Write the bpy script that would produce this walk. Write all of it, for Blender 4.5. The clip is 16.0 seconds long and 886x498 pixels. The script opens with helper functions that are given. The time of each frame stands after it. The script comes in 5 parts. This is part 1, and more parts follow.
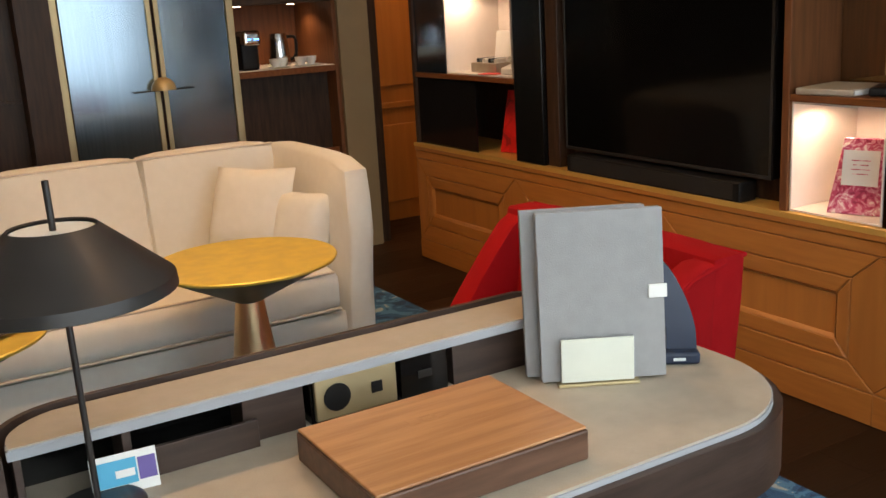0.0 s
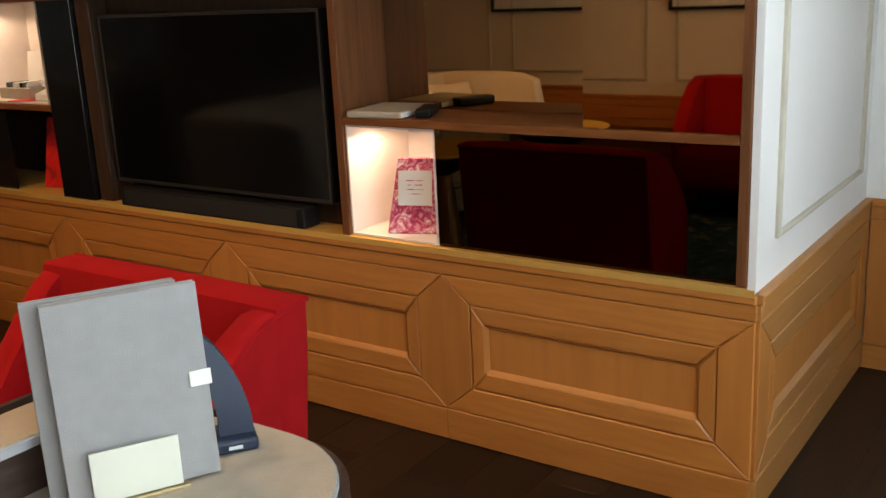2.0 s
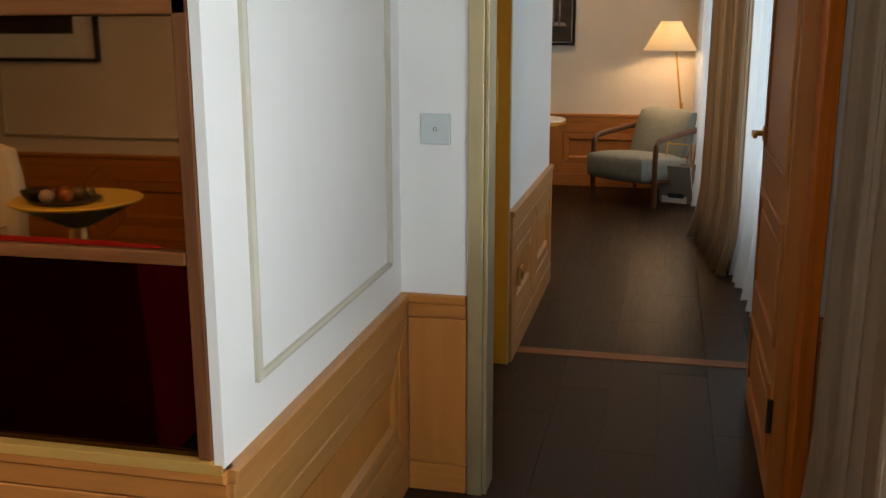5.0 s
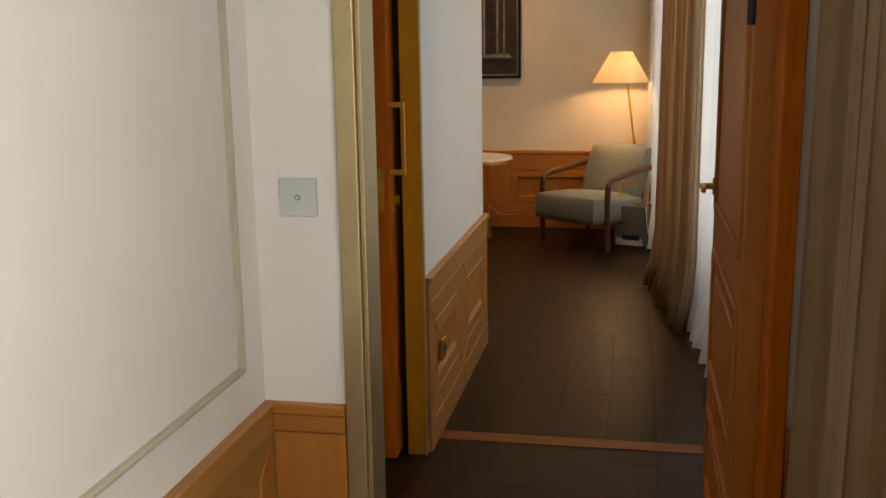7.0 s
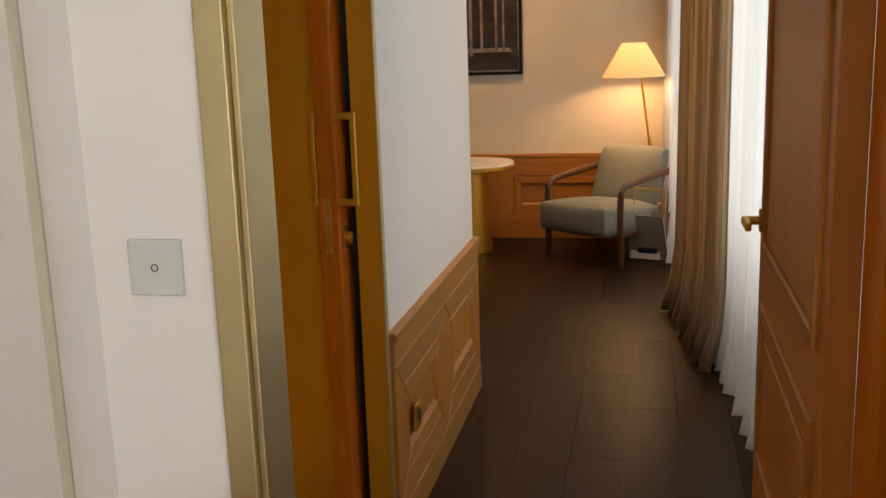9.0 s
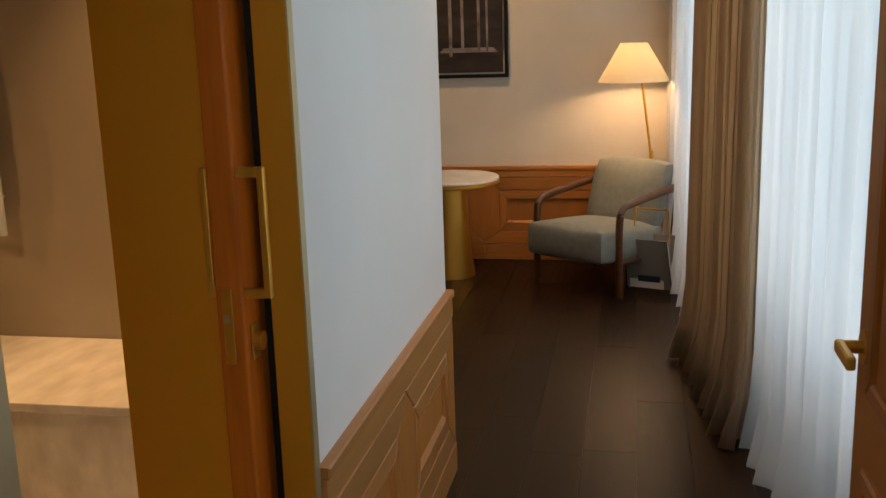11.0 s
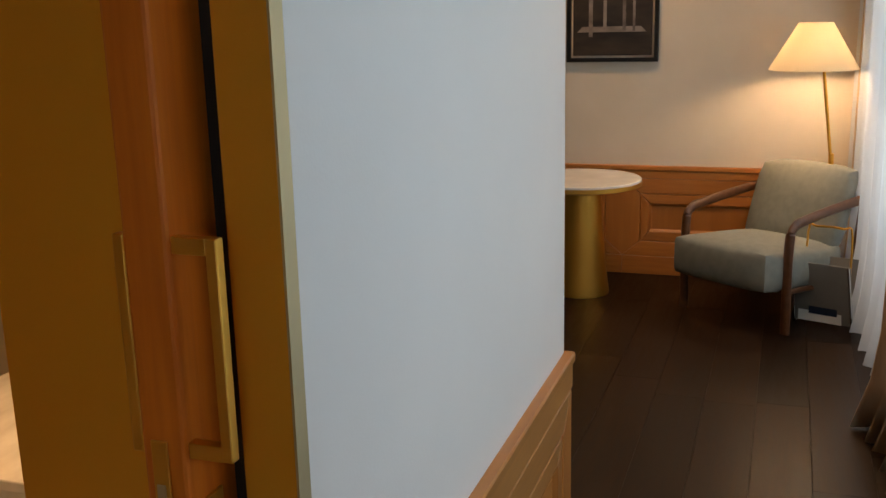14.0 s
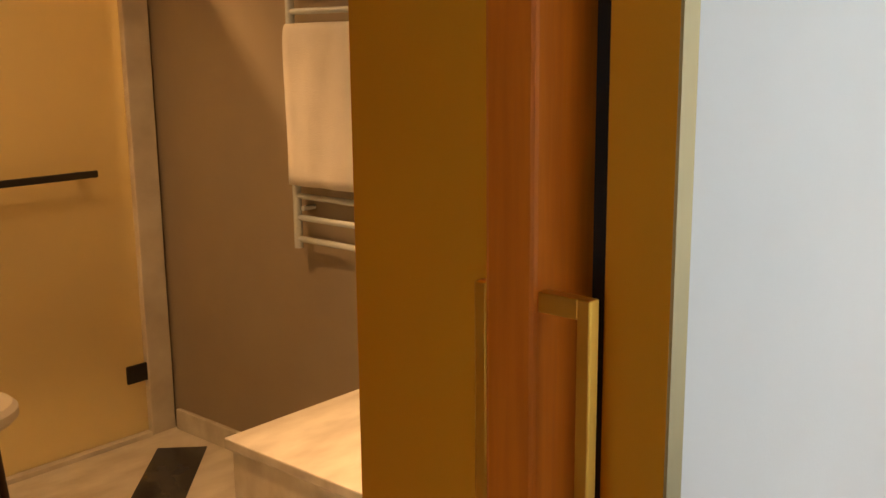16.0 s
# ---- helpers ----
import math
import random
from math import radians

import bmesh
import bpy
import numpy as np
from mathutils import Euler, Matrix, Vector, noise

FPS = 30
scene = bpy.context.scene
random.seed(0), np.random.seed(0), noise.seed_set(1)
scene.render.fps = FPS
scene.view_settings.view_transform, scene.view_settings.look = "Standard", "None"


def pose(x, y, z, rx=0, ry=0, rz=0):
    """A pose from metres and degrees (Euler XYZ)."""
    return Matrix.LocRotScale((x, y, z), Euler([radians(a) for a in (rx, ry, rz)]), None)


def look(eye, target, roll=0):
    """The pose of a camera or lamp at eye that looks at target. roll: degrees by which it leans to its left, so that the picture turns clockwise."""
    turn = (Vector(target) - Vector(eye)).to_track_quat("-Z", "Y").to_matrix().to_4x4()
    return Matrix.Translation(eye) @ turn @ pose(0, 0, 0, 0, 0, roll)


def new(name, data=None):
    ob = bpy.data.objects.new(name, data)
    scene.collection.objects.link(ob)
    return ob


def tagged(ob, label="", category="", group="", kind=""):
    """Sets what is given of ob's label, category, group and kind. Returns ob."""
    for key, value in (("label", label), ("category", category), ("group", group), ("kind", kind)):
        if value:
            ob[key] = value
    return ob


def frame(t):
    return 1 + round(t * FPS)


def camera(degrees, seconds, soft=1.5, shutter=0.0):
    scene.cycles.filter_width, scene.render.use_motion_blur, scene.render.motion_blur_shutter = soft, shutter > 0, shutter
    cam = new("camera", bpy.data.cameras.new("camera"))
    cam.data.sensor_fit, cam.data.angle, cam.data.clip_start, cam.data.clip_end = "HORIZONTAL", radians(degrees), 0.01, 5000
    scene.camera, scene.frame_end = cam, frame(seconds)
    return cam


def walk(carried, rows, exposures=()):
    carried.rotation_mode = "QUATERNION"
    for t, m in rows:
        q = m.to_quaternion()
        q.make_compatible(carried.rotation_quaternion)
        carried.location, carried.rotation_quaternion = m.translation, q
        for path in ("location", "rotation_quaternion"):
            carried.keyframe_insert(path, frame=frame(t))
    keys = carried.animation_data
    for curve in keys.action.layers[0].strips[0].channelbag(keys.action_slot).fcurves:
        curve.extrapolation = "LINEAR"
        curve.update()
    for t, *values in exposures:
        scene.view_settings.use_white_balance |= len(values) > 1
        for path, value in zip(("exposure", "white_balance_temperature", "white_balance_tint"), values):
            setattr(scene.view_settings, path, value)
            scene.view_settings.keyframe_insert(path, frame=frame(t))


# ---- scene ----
cam = camera(48.4, 16.0)
PATH = [
    (0, (0.139, 0.183, 1.381), (1.117, 1.856, 0.888), -3.3),
    (0.5, (0.167, 0.176, 1.38), (1.316, 1.734, 0.876), -3.5),
    (1, (0.224, 0.205, 1.375), (1.532, 1.629, 0.865), -3.7),
    (1.5, (0.298, 0.271, 1.387), (1.754, 1.539, 0.866), -3.2),
    (2, (0.35, 0.294, 1.422), (1.924, 1.411, 0.897), -2.8),
    (2.5, (0.488, 0.325, 1.401), (2.146, 1.324, 0.899), -2.3),
    (3, (0.673, 0.241, 1.397), (2.361, 1.193, 0.905), -2.3),
    (3.5, (0.804, 0.159, 1.407), (2.538, 1.031, 0.924), -2.1),
    (4, (0.928, 0.147, 1.399), (2.722, 0.896, 0.93), -1.7),
    (4.5, (1.057, 0.208, 1.411), (2.914, 0.79, 0.949), -0.9),
    (5, (1.209, 0.272, 1.412), (3.108, 0.706, 0.958), -0.1),
    (5.2, (1.251, 0.259, 1.416), (3.158, 0.663, 0.966), 0.0),
    (7.3, (1.943, 0.176, 1.433), (3.868, 0.552, 1.043), -1.2),
    (7.5, (2.006, 0.181, 1.435), (3.931, 0.558, 1.045), -1.5),
    (8, (2.184, 0.18, 1.424), (4.106, 0.566, 1.028), -1.5),
    (8.5, (2.408, 0.162, 1.433), (4.323, 0.569, 1.026), -2.1),
    (9, (2.595, 0.19, 1.425), (4.51, 0.596, 1.018), -1.9),
    (9.5, (2.852, 0.275, 1.443), (4.774, 0.652, 1.038), -1.1),
    (12, (3.673, 0.276, 1.492), (5.584, 0.661, 1.047), -2.1),
    (12.5, (3.853, 0.316, 1.475), (5.763, 0.7, 1.027), -1.6),
    (13, (3.979, 0.327, 1.474), (5.878, 0.76, 1.019), -1.6),
    (13.5, (4.101, 0.348, 1.475), (5.974, 0.874, 1.01), -1.5),
    (14, (4.202, 0.398, 1.474), (6.037, 1.043, 1.01), -1.4),
    (14.5, (4.273, 0.468, 1.482), (6.062, 1.239, 1.028), -0.9),
    (15, (4.289, 0.49, 1.483), (6.009, 1.416, 1.052), -1.3),
    (15.5, (4.304, 0.496, 1.489), (5.931, 1.58, 1.065), -1.5),
    (16, (4.358, 0.502, 1.467), (5.833, 1.792, 1.067), -0.6),
]
EXPOSURES = [(0.0, -0.15, 7800, 17), (1.0, -0.1, 7900, 17), (2.0, -0.05, 7700, 15), (3.5, 0.1, 7200, 10), (4.2, 0.02, 7400, 12), (5.0, -0.28, 8000, 17), (7.5, -0.25, 10600, 25), (8.5, 0.12, 10600, 26), (9.5, -0.08, 9800, 25), (12.0, -0.18, 7800, 17), (13.2, -0.18, 7800, 18), (14.2, 0.0, 7900, 19), (15.0, 0.42, 8300, 21), (16.0, 0.55, 8900, 22)]
walk(cam, [(t, look(eye, target, roll)) for t, eye, target, roll in PATH], EXPOSURES)

# ---- world and large lights ----
world = bpy.data.worlds.new("world")
scene.world = world
world.use_nodes = True
wn = world.node_tree.nodes
sky = wn.new("ShaderNodeTexSky")
sky.sky_type, sky.sun_disc = "NISHITA", False
sky.sun_elevation, sky.sun_rotation = radians(38), radians(200)
world.node_tree.links.new(sky.outputs[0], wn["Background"].inputs[0])
wn["Background"].inputs[1].default_value = 0.12
sun_data = bpy.data.lights.new("sun", "SUN")
sun_data.energy, sun_data.angle, sun_data.color = 0.6, radians(12), (1, 0.96, 0.9)
new("sun", sun_data).matrix_world = look((0, -10, 8), (0, -2, 0))


def area(name, eye, target, w, h, watts, color):
    data = bpy.data.lights.new(name, "AREA")
    data.shape, data.size, data.size_y, data.energy, data.color = "RECTANGLE", w, h, watts, color
    ob = new(name, data)
    ob.matrix_world = look(eye, target)
    return ob


def spot(name, eye, watts, color=(1, 0.72, 0.45), degrees=110, blend=0.8, radius=0.04, target=None):
    data = bpy.data.lights.new(name, "SPOT")
    data.energy, data.color, data.spot_size, data.spot_blend, data.shadow_soft_size = watts, color, radians(degrees), blend, radius
    ob = new(name, data)
    ob.matrix_world = look(eye, target or (eye[0], eye[1] + 0.001, 0))
    return ob


DAY = (0.68, 0.86, 1.0)
WARM = (1.0, 0.65, 0.35)
area("daylight_living", (1.1, -0.40, 1.55), (1.1, 3, 1.2), 3.4, 1.8, 130, DAY)
area("daylight_bedroom", (7.1, -0.40, 1.5), (7.1, 3, 1.3), 4.2, 1.9, 42, (0.48, 0.77, 1.0))
CEIL = 2.65
# living room lights are inferred; corridor, bedroom and bath ones are added to brighten
DOWNLIGHTS = [(0.3, 2.6, 55), (1.25, 2.6, 58), (1.5, 3.8, 66), (0.3, 4.6, 18), (1.0, 1.5, 11), (3.1, 5.2, 60), (7.0, 0.75, 46), (9.05, 1.35, 46), (6.1, 1.78, 110), (5.2, 2.9, 48), (5.5, 4.2, 170)]
for dx, dy, dw in DOWNLIGHTS:
    spot("downlight_beam", (dx, dy, CEIL - 0.05), dw, WARM, 64 if dx == 6.1 else 120 if dx == 7.0 else 130, 0.9)

# ---- materials ----
def mat(name, col, rough=0.5, metal=0.0, col2=None, scale=6.0, stretch=(1, 1, 1), bump=0.0, bscale=60.0, spec=0.5, sheen=0.0, detail=6.0, vary=0.0, coat=0.0, rvar=0.1, **extra):
    m = bpy.data.materials.new(name)
    m.use_nodes = True
    n, l = m.node_tree.nodes, m.node_tree.links
    b = n["Principled BSDF"]
    b.inputs["Metallic"].default_value = metal
    b.inputs["Specular IOR Level"].default_value = spec
    b.inputs["Sheen Weight"].default_value = sheen
    b.inputs["Coat Weight"].default_value = coat
    b.inputs["Coat Roughness"].default_value = 0.15
    tc = n.new("ShaderNodeTexCoord")
    mp = n.new("ShaderNodeMapping")
    mp.inputs["Scale"].default_value = stretch
    oi = n.new("ShaderNodeObjectInfo")
    off = n.new("ShaderNodeVectorMath")
    off.operation = "MULTIPLY_ADD"
    sc = n.new("ShaderNodeCombineXYZ")
    for k in range(3):
        l.new(oi.outputs["Random"], sc.inputs[k])
    l.new(sc.outputs[0], off.inputs[0])
    off.inputs[1].default_value = (7.3, 5.1, 9.7)
    l.new(tc.outputs["Object"], off.inputs[2])
    l.new(off.outputs[0], mp.inputs[0])
    tx = n.new("ShaderNodeTexNoise")
    tx.inputs["Scale"].default_value, tx.inputs["Detail"].default_value = scale, detail
    l.new(mp.outputs[0], tx.inputs["Vector"])
    ramp = n.new("ShaderNodeValToRGB")
    c2 = col2 or tuple(c * 0.88 for c in col)
    ramp.color_ramp.elements[0].color, ramp.color_ramp.elements[1].color = (*c2, 1), (*col, 1)
    ramp.color_ramp.elements[0].position, ramp.color_ramp.elements[1].position = 0.34, 0.66
    l.new(tx.outputs["Fac"], ramp.inputs[0])
    out = ramp.outputs[0]
    if vary:
        hsv = n.new("ShaderNodeHueSaturation")
        rng = n.new("ShaderNodeMapRange")
        rng.inputs["To Min"].default_value, rng.inputs["To Max"].default_value = 1 - vary, 1 + vary
        l.new(oi.outputs["Random"], rng.inputs["Value"])
        l.new(rng.outputs[0], hsv.inputs["Value"])
        l.new(out, hsv.inputs["Color"])
        out = hsv.outputs[0]
    l.new(out, b.inputs["Base Color"])
    r2 = n.new("ShaderNodeMapRange")
    r2.inputs["To Min"].default_value, r2.inputs["To Max"].default_value = max(0.02, rough * (1 - rvar)), min(1, rough * (1 + rvar))
    l.new(tx.outputs["Fac"], r2.inputs["Value"])
    l.new(r2.outputs[0], b.inputs["Roughness"])
    if bump:
        t2 = n.new("ShaderNodeTexNoise")
        t2.inputs["Scale"].default_value, t2.inputs["Detail"].default_value = bscale, 4
        l.new(mp.outputs[0], t2.inputs["Vector"])
        bp = n.new("ShaderNodeBump")
        bp.inputs["Strength"].default_value, bp.inputs["Distance"].default_value = bump, 0.004
        l.new(t2.outputs["Fac"], bp.inputs["Height"])
        l.new(bp.outputs[0], b.inputs["Normal"])
    for key, value in extra.items():
        b.inputs[key.replace("_", " ")].default_value = value
    return m


def glow(name, col, power):
    m = bpy.data.materials.new(name)
    m.use_nodes = True
    b = m.node_tree.nodes["Principled BSDF"]
    b.inputs["Base Color"].default_value = (*col, 1)
    b.inputs["Emission Color"].default_value = (*col, 1)
    b.inputs["Emission Strength"].default_value = power
    return m


OAK, OAK2 = (0.50, 0.185, 0.040), (0.43, 0.152, 0.032)
wood_h = mat("oak along y", OAK, 0.42, col2=OAK2, scale=9, stretch=(7, 0.6, 7), bump=0.06, bscale=30, vary=0.10)
# same oak as OAK, with cool daylight put into a paler colour
wood_x_daylit = mat("oak along x paled for daylight", (0.45, 0.195, 0.055), 0.42, col2=(0.39, 0.162, 0.044), scale=9, stretch=(0.6, 7, 7), bump=0.06, bscale=30, vary=0.10)
wood_v = mat("oak upright", OAK, 0.42, col2=OAK2, scale=4, stretch=(6, 6, 0.5), bump=0.03, bscale=30, vary=0.10, detail=3)
walnut = mat("dark walnut", (0.06, 0.03, 0.016), 0.45, spec=0.3, col2=(0.03, 0.015, 0.009), scale=8, stretch=(8, 8, 0.8), bump=0.15, bscale=30, vary=0.08)
brownwood = mat("brown shelf wood", (0.23, 0.078, 0.023), 0.45, spec=0.25, col2=(0.16, 0.050, 0.015), scale=8, stretch=(8, 0.8, 8), bump=0.12, bscale=30)
brownwood_v = mat("brown upright wood", (0.18, 0.066, 0.026), 0.45, spec=0.25, col2=(0.12, 0.042, 0.016), scale=6, stretch=(8, 8, 0.6), bump=0.08, bscale=30, detail=4)
cherry = mat("red cherry wood", (0.60, 0.15, 0.016), 0.45, spec=0.15, col2=(0.50, 0.118, 0.013), scale=8, stretch=(9, 9, 0.6), bump=0.1, bscale=30)
white = mat("white matt paint", (0.80, 0.79, 0.77), 0.6, col2=(0.77, 0.76, 0.74), scale=3, bump=0.06, bscale=180)
cream = mat("cream wallcovering", (0.72, 0.64, 0.53), 0.65, col2=(0.68, 0.60, 0.49), scale=4, bump=0.08, bscale=150)
greige = mat("beige painted moulding", (0.50, 0.46, 0.37), 0.5, scale=5)
taupe = mat("taupe pillar cladding", (0.30, 0.215, 0.115), 0.5, scale=5, bump=0.05)
floor_gap = mat("floor joint", (0.012, 0.008, 0.006), 0.6)
plank_m = mat("dark smoked oak plank", (0.030, 0.015, 0.008), 0.38, spec=0.15, col2=(0.016, 0.008, 0.0045), scale=7, stretch=(0.8, 8, 8), bump=0.12, bscale=14, vary=0.40, rvar=0.3)
brass = mat("brushed brass", (0.70, 0.37, 0.07), 0.45, 1.0, col2=(0.685, 0.36, 0.068), scale=5, stretch=(12, 12, 0.4), bump=0.03, bscale=80)
reveal_brass = mat("satin brass sheet", (0.74, 0.33, 0.028), 0.5, 0.55, col2=(0.72, 0.318, 0.027), scale=3)
sill_brass = mat("satin gold edging", (0.82, 0.48, 0.13), 0.5, 0.5, scale=5)
brass_pale = mat("pale brass", (0.60, 0.49, 0.29), 0.48, 0.9, scale=6)
# bluish base holds the window reflection wanted on the tall cabinet doors
steel = mat("brushed dark steel", (0.24, 0.32, 0.39), 0.15, 1.0, col2=(0.20, 0.27, 0.33), scale=8, stretch=(14, 14, 0.3), rvar=0.25)
chrome = mat("polished chrome", (0.8, 0.8, 0.8), 0.12, 1.0)
darkglass = mat("bronze tinted mirror", (0.42, 0.275, 0.15), 0.02, 1.0, col2=(0.418, 0.274, 0.149), rvar=0.0)
# tint darkened to stand in for the shaded chair back it reflects
shadeglass = mat("mirror glass darkened for shade", (0.052, 0.033, 0.017), 0.02, 1.0, col2=(0.0515, 0.0327, 0.0168), rvar=0.0)
blackglass = mat("black glass", (0.006, 0.006, 0.006), 0.12, spec=0.35)
screen_m = mat("switched-off screen", (0.003, 0.003, 0.003), 0.10, spec=0.16, col2=(0.0028, 0.0028, 0.0028))
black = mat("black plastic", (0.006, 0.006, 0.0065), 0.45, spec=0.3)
lampblack = mat("black lacquered metal", (0.03, 0.028, 0.027), 0.38, 0.3, spec=0.5)
sofa_m = mat("cream woven upholstery", (0.69, 0.665, 0.60), 0.85, col2=(0.66, 0.635, 0.57), scale=25, bump=0.35, bscale=320, sheen=0.25)
pipe_m = mat("cream piping", (0.60, 0.53, 0.45), 0.8)
red_m = mat("red felt upholstery", (0.34, 0.006, 0.008), 0.95, col2=(0.31, 0.005, 0.007), scale=20, bump=0.3, bscale=260, spec=0.15)
redbook_m = mat("bright red paper", (0.70, 0.02, 0.02), 0.5)
grey_fab = mat("grey green upholstery", (0.215, 0.225, 0.195), 0.85, col2=(0.18, 0.19, 0.165), scale=25, bump=0.3, bscale=320, sheen=0.1)
chairwood = mat("walnut chair frame", (0.13, 0.05, 0.02), 0.35, col2=(0.08, 0.03, 0.012), scale=10, stretch=(3, 3, 3))
goldtop = mat("brushed gold table top", (0.90, 0.66, 0.15), 0.48, 0.6, col2=(0.80, 0.57, 0.12), scale=18, bump=0.08, bscale=60, rvar=0.25)
goldstem = mat("champagne gold cone", (0.72, 0.52, 0.30), 0.34, 0.9, scale=8)
darkcone = mat("dark bronze cone", (0.16, 0.12, 0.08), 0.4, 0.6, scale=8)
leather = mat("taupe leather", (0.42, 0.36, 0.28), 0.5, col2=(0.38, 0.325, 0.25), scale=30, bump=0.2, bscale=400)
leather_edge = mat("grey leather edge", (0.35, 0.37, 0.39), 0.5)
deskwood = mat("smoked walnut", (0.060, 0.036, 0.027), 0.4, col2=(0.036, 0.021, 0.016), scale=9, stretch=(0.8, 8, 8), bump=0.12, bscale=30)
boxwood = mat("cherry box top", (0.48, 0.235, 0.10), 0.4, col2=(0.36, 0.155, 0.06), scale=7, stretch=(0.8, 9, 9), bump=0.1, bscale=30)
boxside = mat("dark box side", (0.15, 0.07, 0.04), 0.4, col2=(0.08, 0.036, 0.02), scale=7, stretch=(1, 8, 8))
album_m = mat("grey linen cover", (0.30, 0.30, 0.30), 0.75, col2=(0.275, 0.275, 0.275), scale=40, bump=0.2, bscale=500)
paper = mat("white card", (0.78, 0.78, 0.74), 0.6)
cardgreen = mat("pale card", (0.70, 0.72, 0.62), 0.5)
navy = mat("navy plastic", (0.010, 0.022, 0.050), 0.45)
pinkwhite = mat("white niche lining", (0.80, 0.74, 0.68), 0.5)
marble = mat("cream veined marble", (0.82, 0.78, 0.68), 0.22, col2=(0.64, 0.59, 0.50), scale=5, detail=12, stretch=(1, 2.2, 1.4))
marble_dark = mat("black marble", (0.02, 0.02, 0.022), 0.2, col2=(0.06, 0.06, 0.06), scale=6, detail=12)
bathwall = mat("taupe stone wall", (0.36, 0.30, 0.22), 0.4, col2=(0.33, 0.27, 0.20), scale=3, detail=10)
towel_m = mat("white terry towel", (0.78, 0.74, 0.66), 0.95, bump=0.6, bscale=250, sheen=0.3)
# yellow in the base adds to the warm light from behind the glass
frosted = mat("frosted shower glass", (0.74, 0.64, 0.38), 0.6, col2=(0.72, 0.62, 0.36), scale=2, Transmission_Weight=0.6)
drape_m = mat("beige slub drape", (0.62, 0.50, 0.37), 0.9, col2=(0.52, 0.41, 0.29), scale=14, stretch=(6, 6, 0.5), bump=0.4, bscale=120)
plate_m = mat("pale glass switch plate", (0.60, 0.66, 0.66), 0.25)
shade_m = mat("cream paper lampshade", (0.80, 0.68, 0.48), 0.8, bump=0.05)
marbletop = mat("white marble top", (0.82, 0.80, 0.75), 0.25, col2=(0.70, 0.68, 0.64), scale=6, detail=10)
ceil_m = mat("white ceiling paint", (0.80, 0.78, 0.74), 0.7)
led = glow("warm led strip", (1.0, 0.80, 0.62), 14)
led_blue = glow("blue indicator", (0.05, 0.25, 1.0), 8)
lens = glow("downlight lens", (1.0, 0.80, 0.55), 6)


def let_light_through(m, colour, share):
    n, l = m.node_tree.nodes, m.node_tree.links
    t, x = n.new("ShaderNodeBsdfTranslucent"), n.new("ShaderNodeMixShader")
    t.inputs[0].default_value, x.inputs[0].default_value = (*colour, 1), share
    l.new(n["Principled BSDF"].outputs[0], x.inputs[1]), l.new(t.outputs[0], x.inputs[2]), l.new(x.outputs[0], n["Material Output"].inputs[0])


let_light_through(shade_m, (0.88, 0.82, 0.70), 0.6)
let_light_through(drape_m, (0.76, 0.56, 0.35), 0.48)


def sheer_material():
    m = bpy.data.materials.new("white sheer voile")
    m.use_nodes = True
    n, l = m.node_tree.nodes, m.node_tree.links
    d, t, tr, a, b = (n.new("ShaderNode" + k) for k in ("BsdfDiffuse", "BsdfTranslucent", "BsdfTransparent", "MixShader", "MixShader"))
    for s in (d, t):
        s.inputs[0].default_value = (0.86, 0.90, 0.93, 1)
    a.inputs[0].default_value, b.inputs[0].default_value = 0.6, 0.22
    l.new(d.outputs[0], a.inputs[1]), l.new(t.outputs[0], a.inputs[2])
    l.new(a.outputs[0], b.inputs[1]), l.new(tr.outputs[0], b.inputs[2])
    l.new(b.outputs[0], n["Material Output"].inputs[0])
    return m


sheer_m = sheer_material()


def patterned(name, cols, scale, rough=0.9, detail=5, distort=1.5):
    m = mat(name, cols[0], rough, scale=scale, detail=detail, bump=0.5, bscale=180)
    n = m.node_tree.nodes
    for k in n:
        if k.bl_idname == "ShaderNodeTexNoise" and abs(k.inputs["Scale"].default_value - scale) < 1e-3:
            k.inputs["Distortion"].default_value = distort
        if k.bl_idname == "ShaderNodeValToRGB":
            r = k.color_ramp
            r.interpolation = "CONSTANT"
            r.elements[0].position, r.elements[0].color = 0, (*cols[0], 1)
            r.elements[1].position, r.elements[1].color = 0.62, (*cols[-1], 1)
            for i, c in enumerate(cols[1:-1]):
                e = r.elements.new(0.40 + 0.22 * i / max(1, len(cols) - 2))
                e.color = (*c, 1)
    return m


rug_m = patterned("blue floral rug pile", [(0.012, 0.045, 0.10), (0.02, 0.09, 0.19), (0.06, 0.19, 0.32), (0.34, 0.40, 0.40)], 9)
flower_m = patterned("pink floral print", [(0.32, 0.02, 0.07), (0.52, 0.06, 0.14), (0.66, 0.26, 0.33), (0.80, 0.66, 0.64)], 34, 0.5)
rub = patterned("red bird print", [(0.66, 0.012, 0.014), (0.70, 0.016, 0.016), (0.60, 0.012, 0.012), (0.30, 0.01, 0.01)], 9, 0.4)


def art_material(name):
    m = mat(name, (0.05, 0.035, 0.025), 0.35, col2=(0.012, 0.010, 0.009), scale=4, stretch=(1, 1, 3), detail=8)
    return m


art_m = art_material("dark photograph print")

# ---- mesh helpers ----
def part(name, bm, material, parent=None, label="", smooth=False):
    me = bpy.data.meshes.new(name)
    bmesh.ops.recalc_face_normals(bm, faces=bm.faces)
    bm.to_mesh(me)
    bm.free()
    me.materials.append(material)
    if smooth:
        for p in me.polygons:
            p.use_smooth = True
        me.set_sharp_from_angle(angle=radians(40))
    ob = new(name, me)
    if parent:
        ob.parent = parent
    if label:
        tagged(ob, label)
    return ob


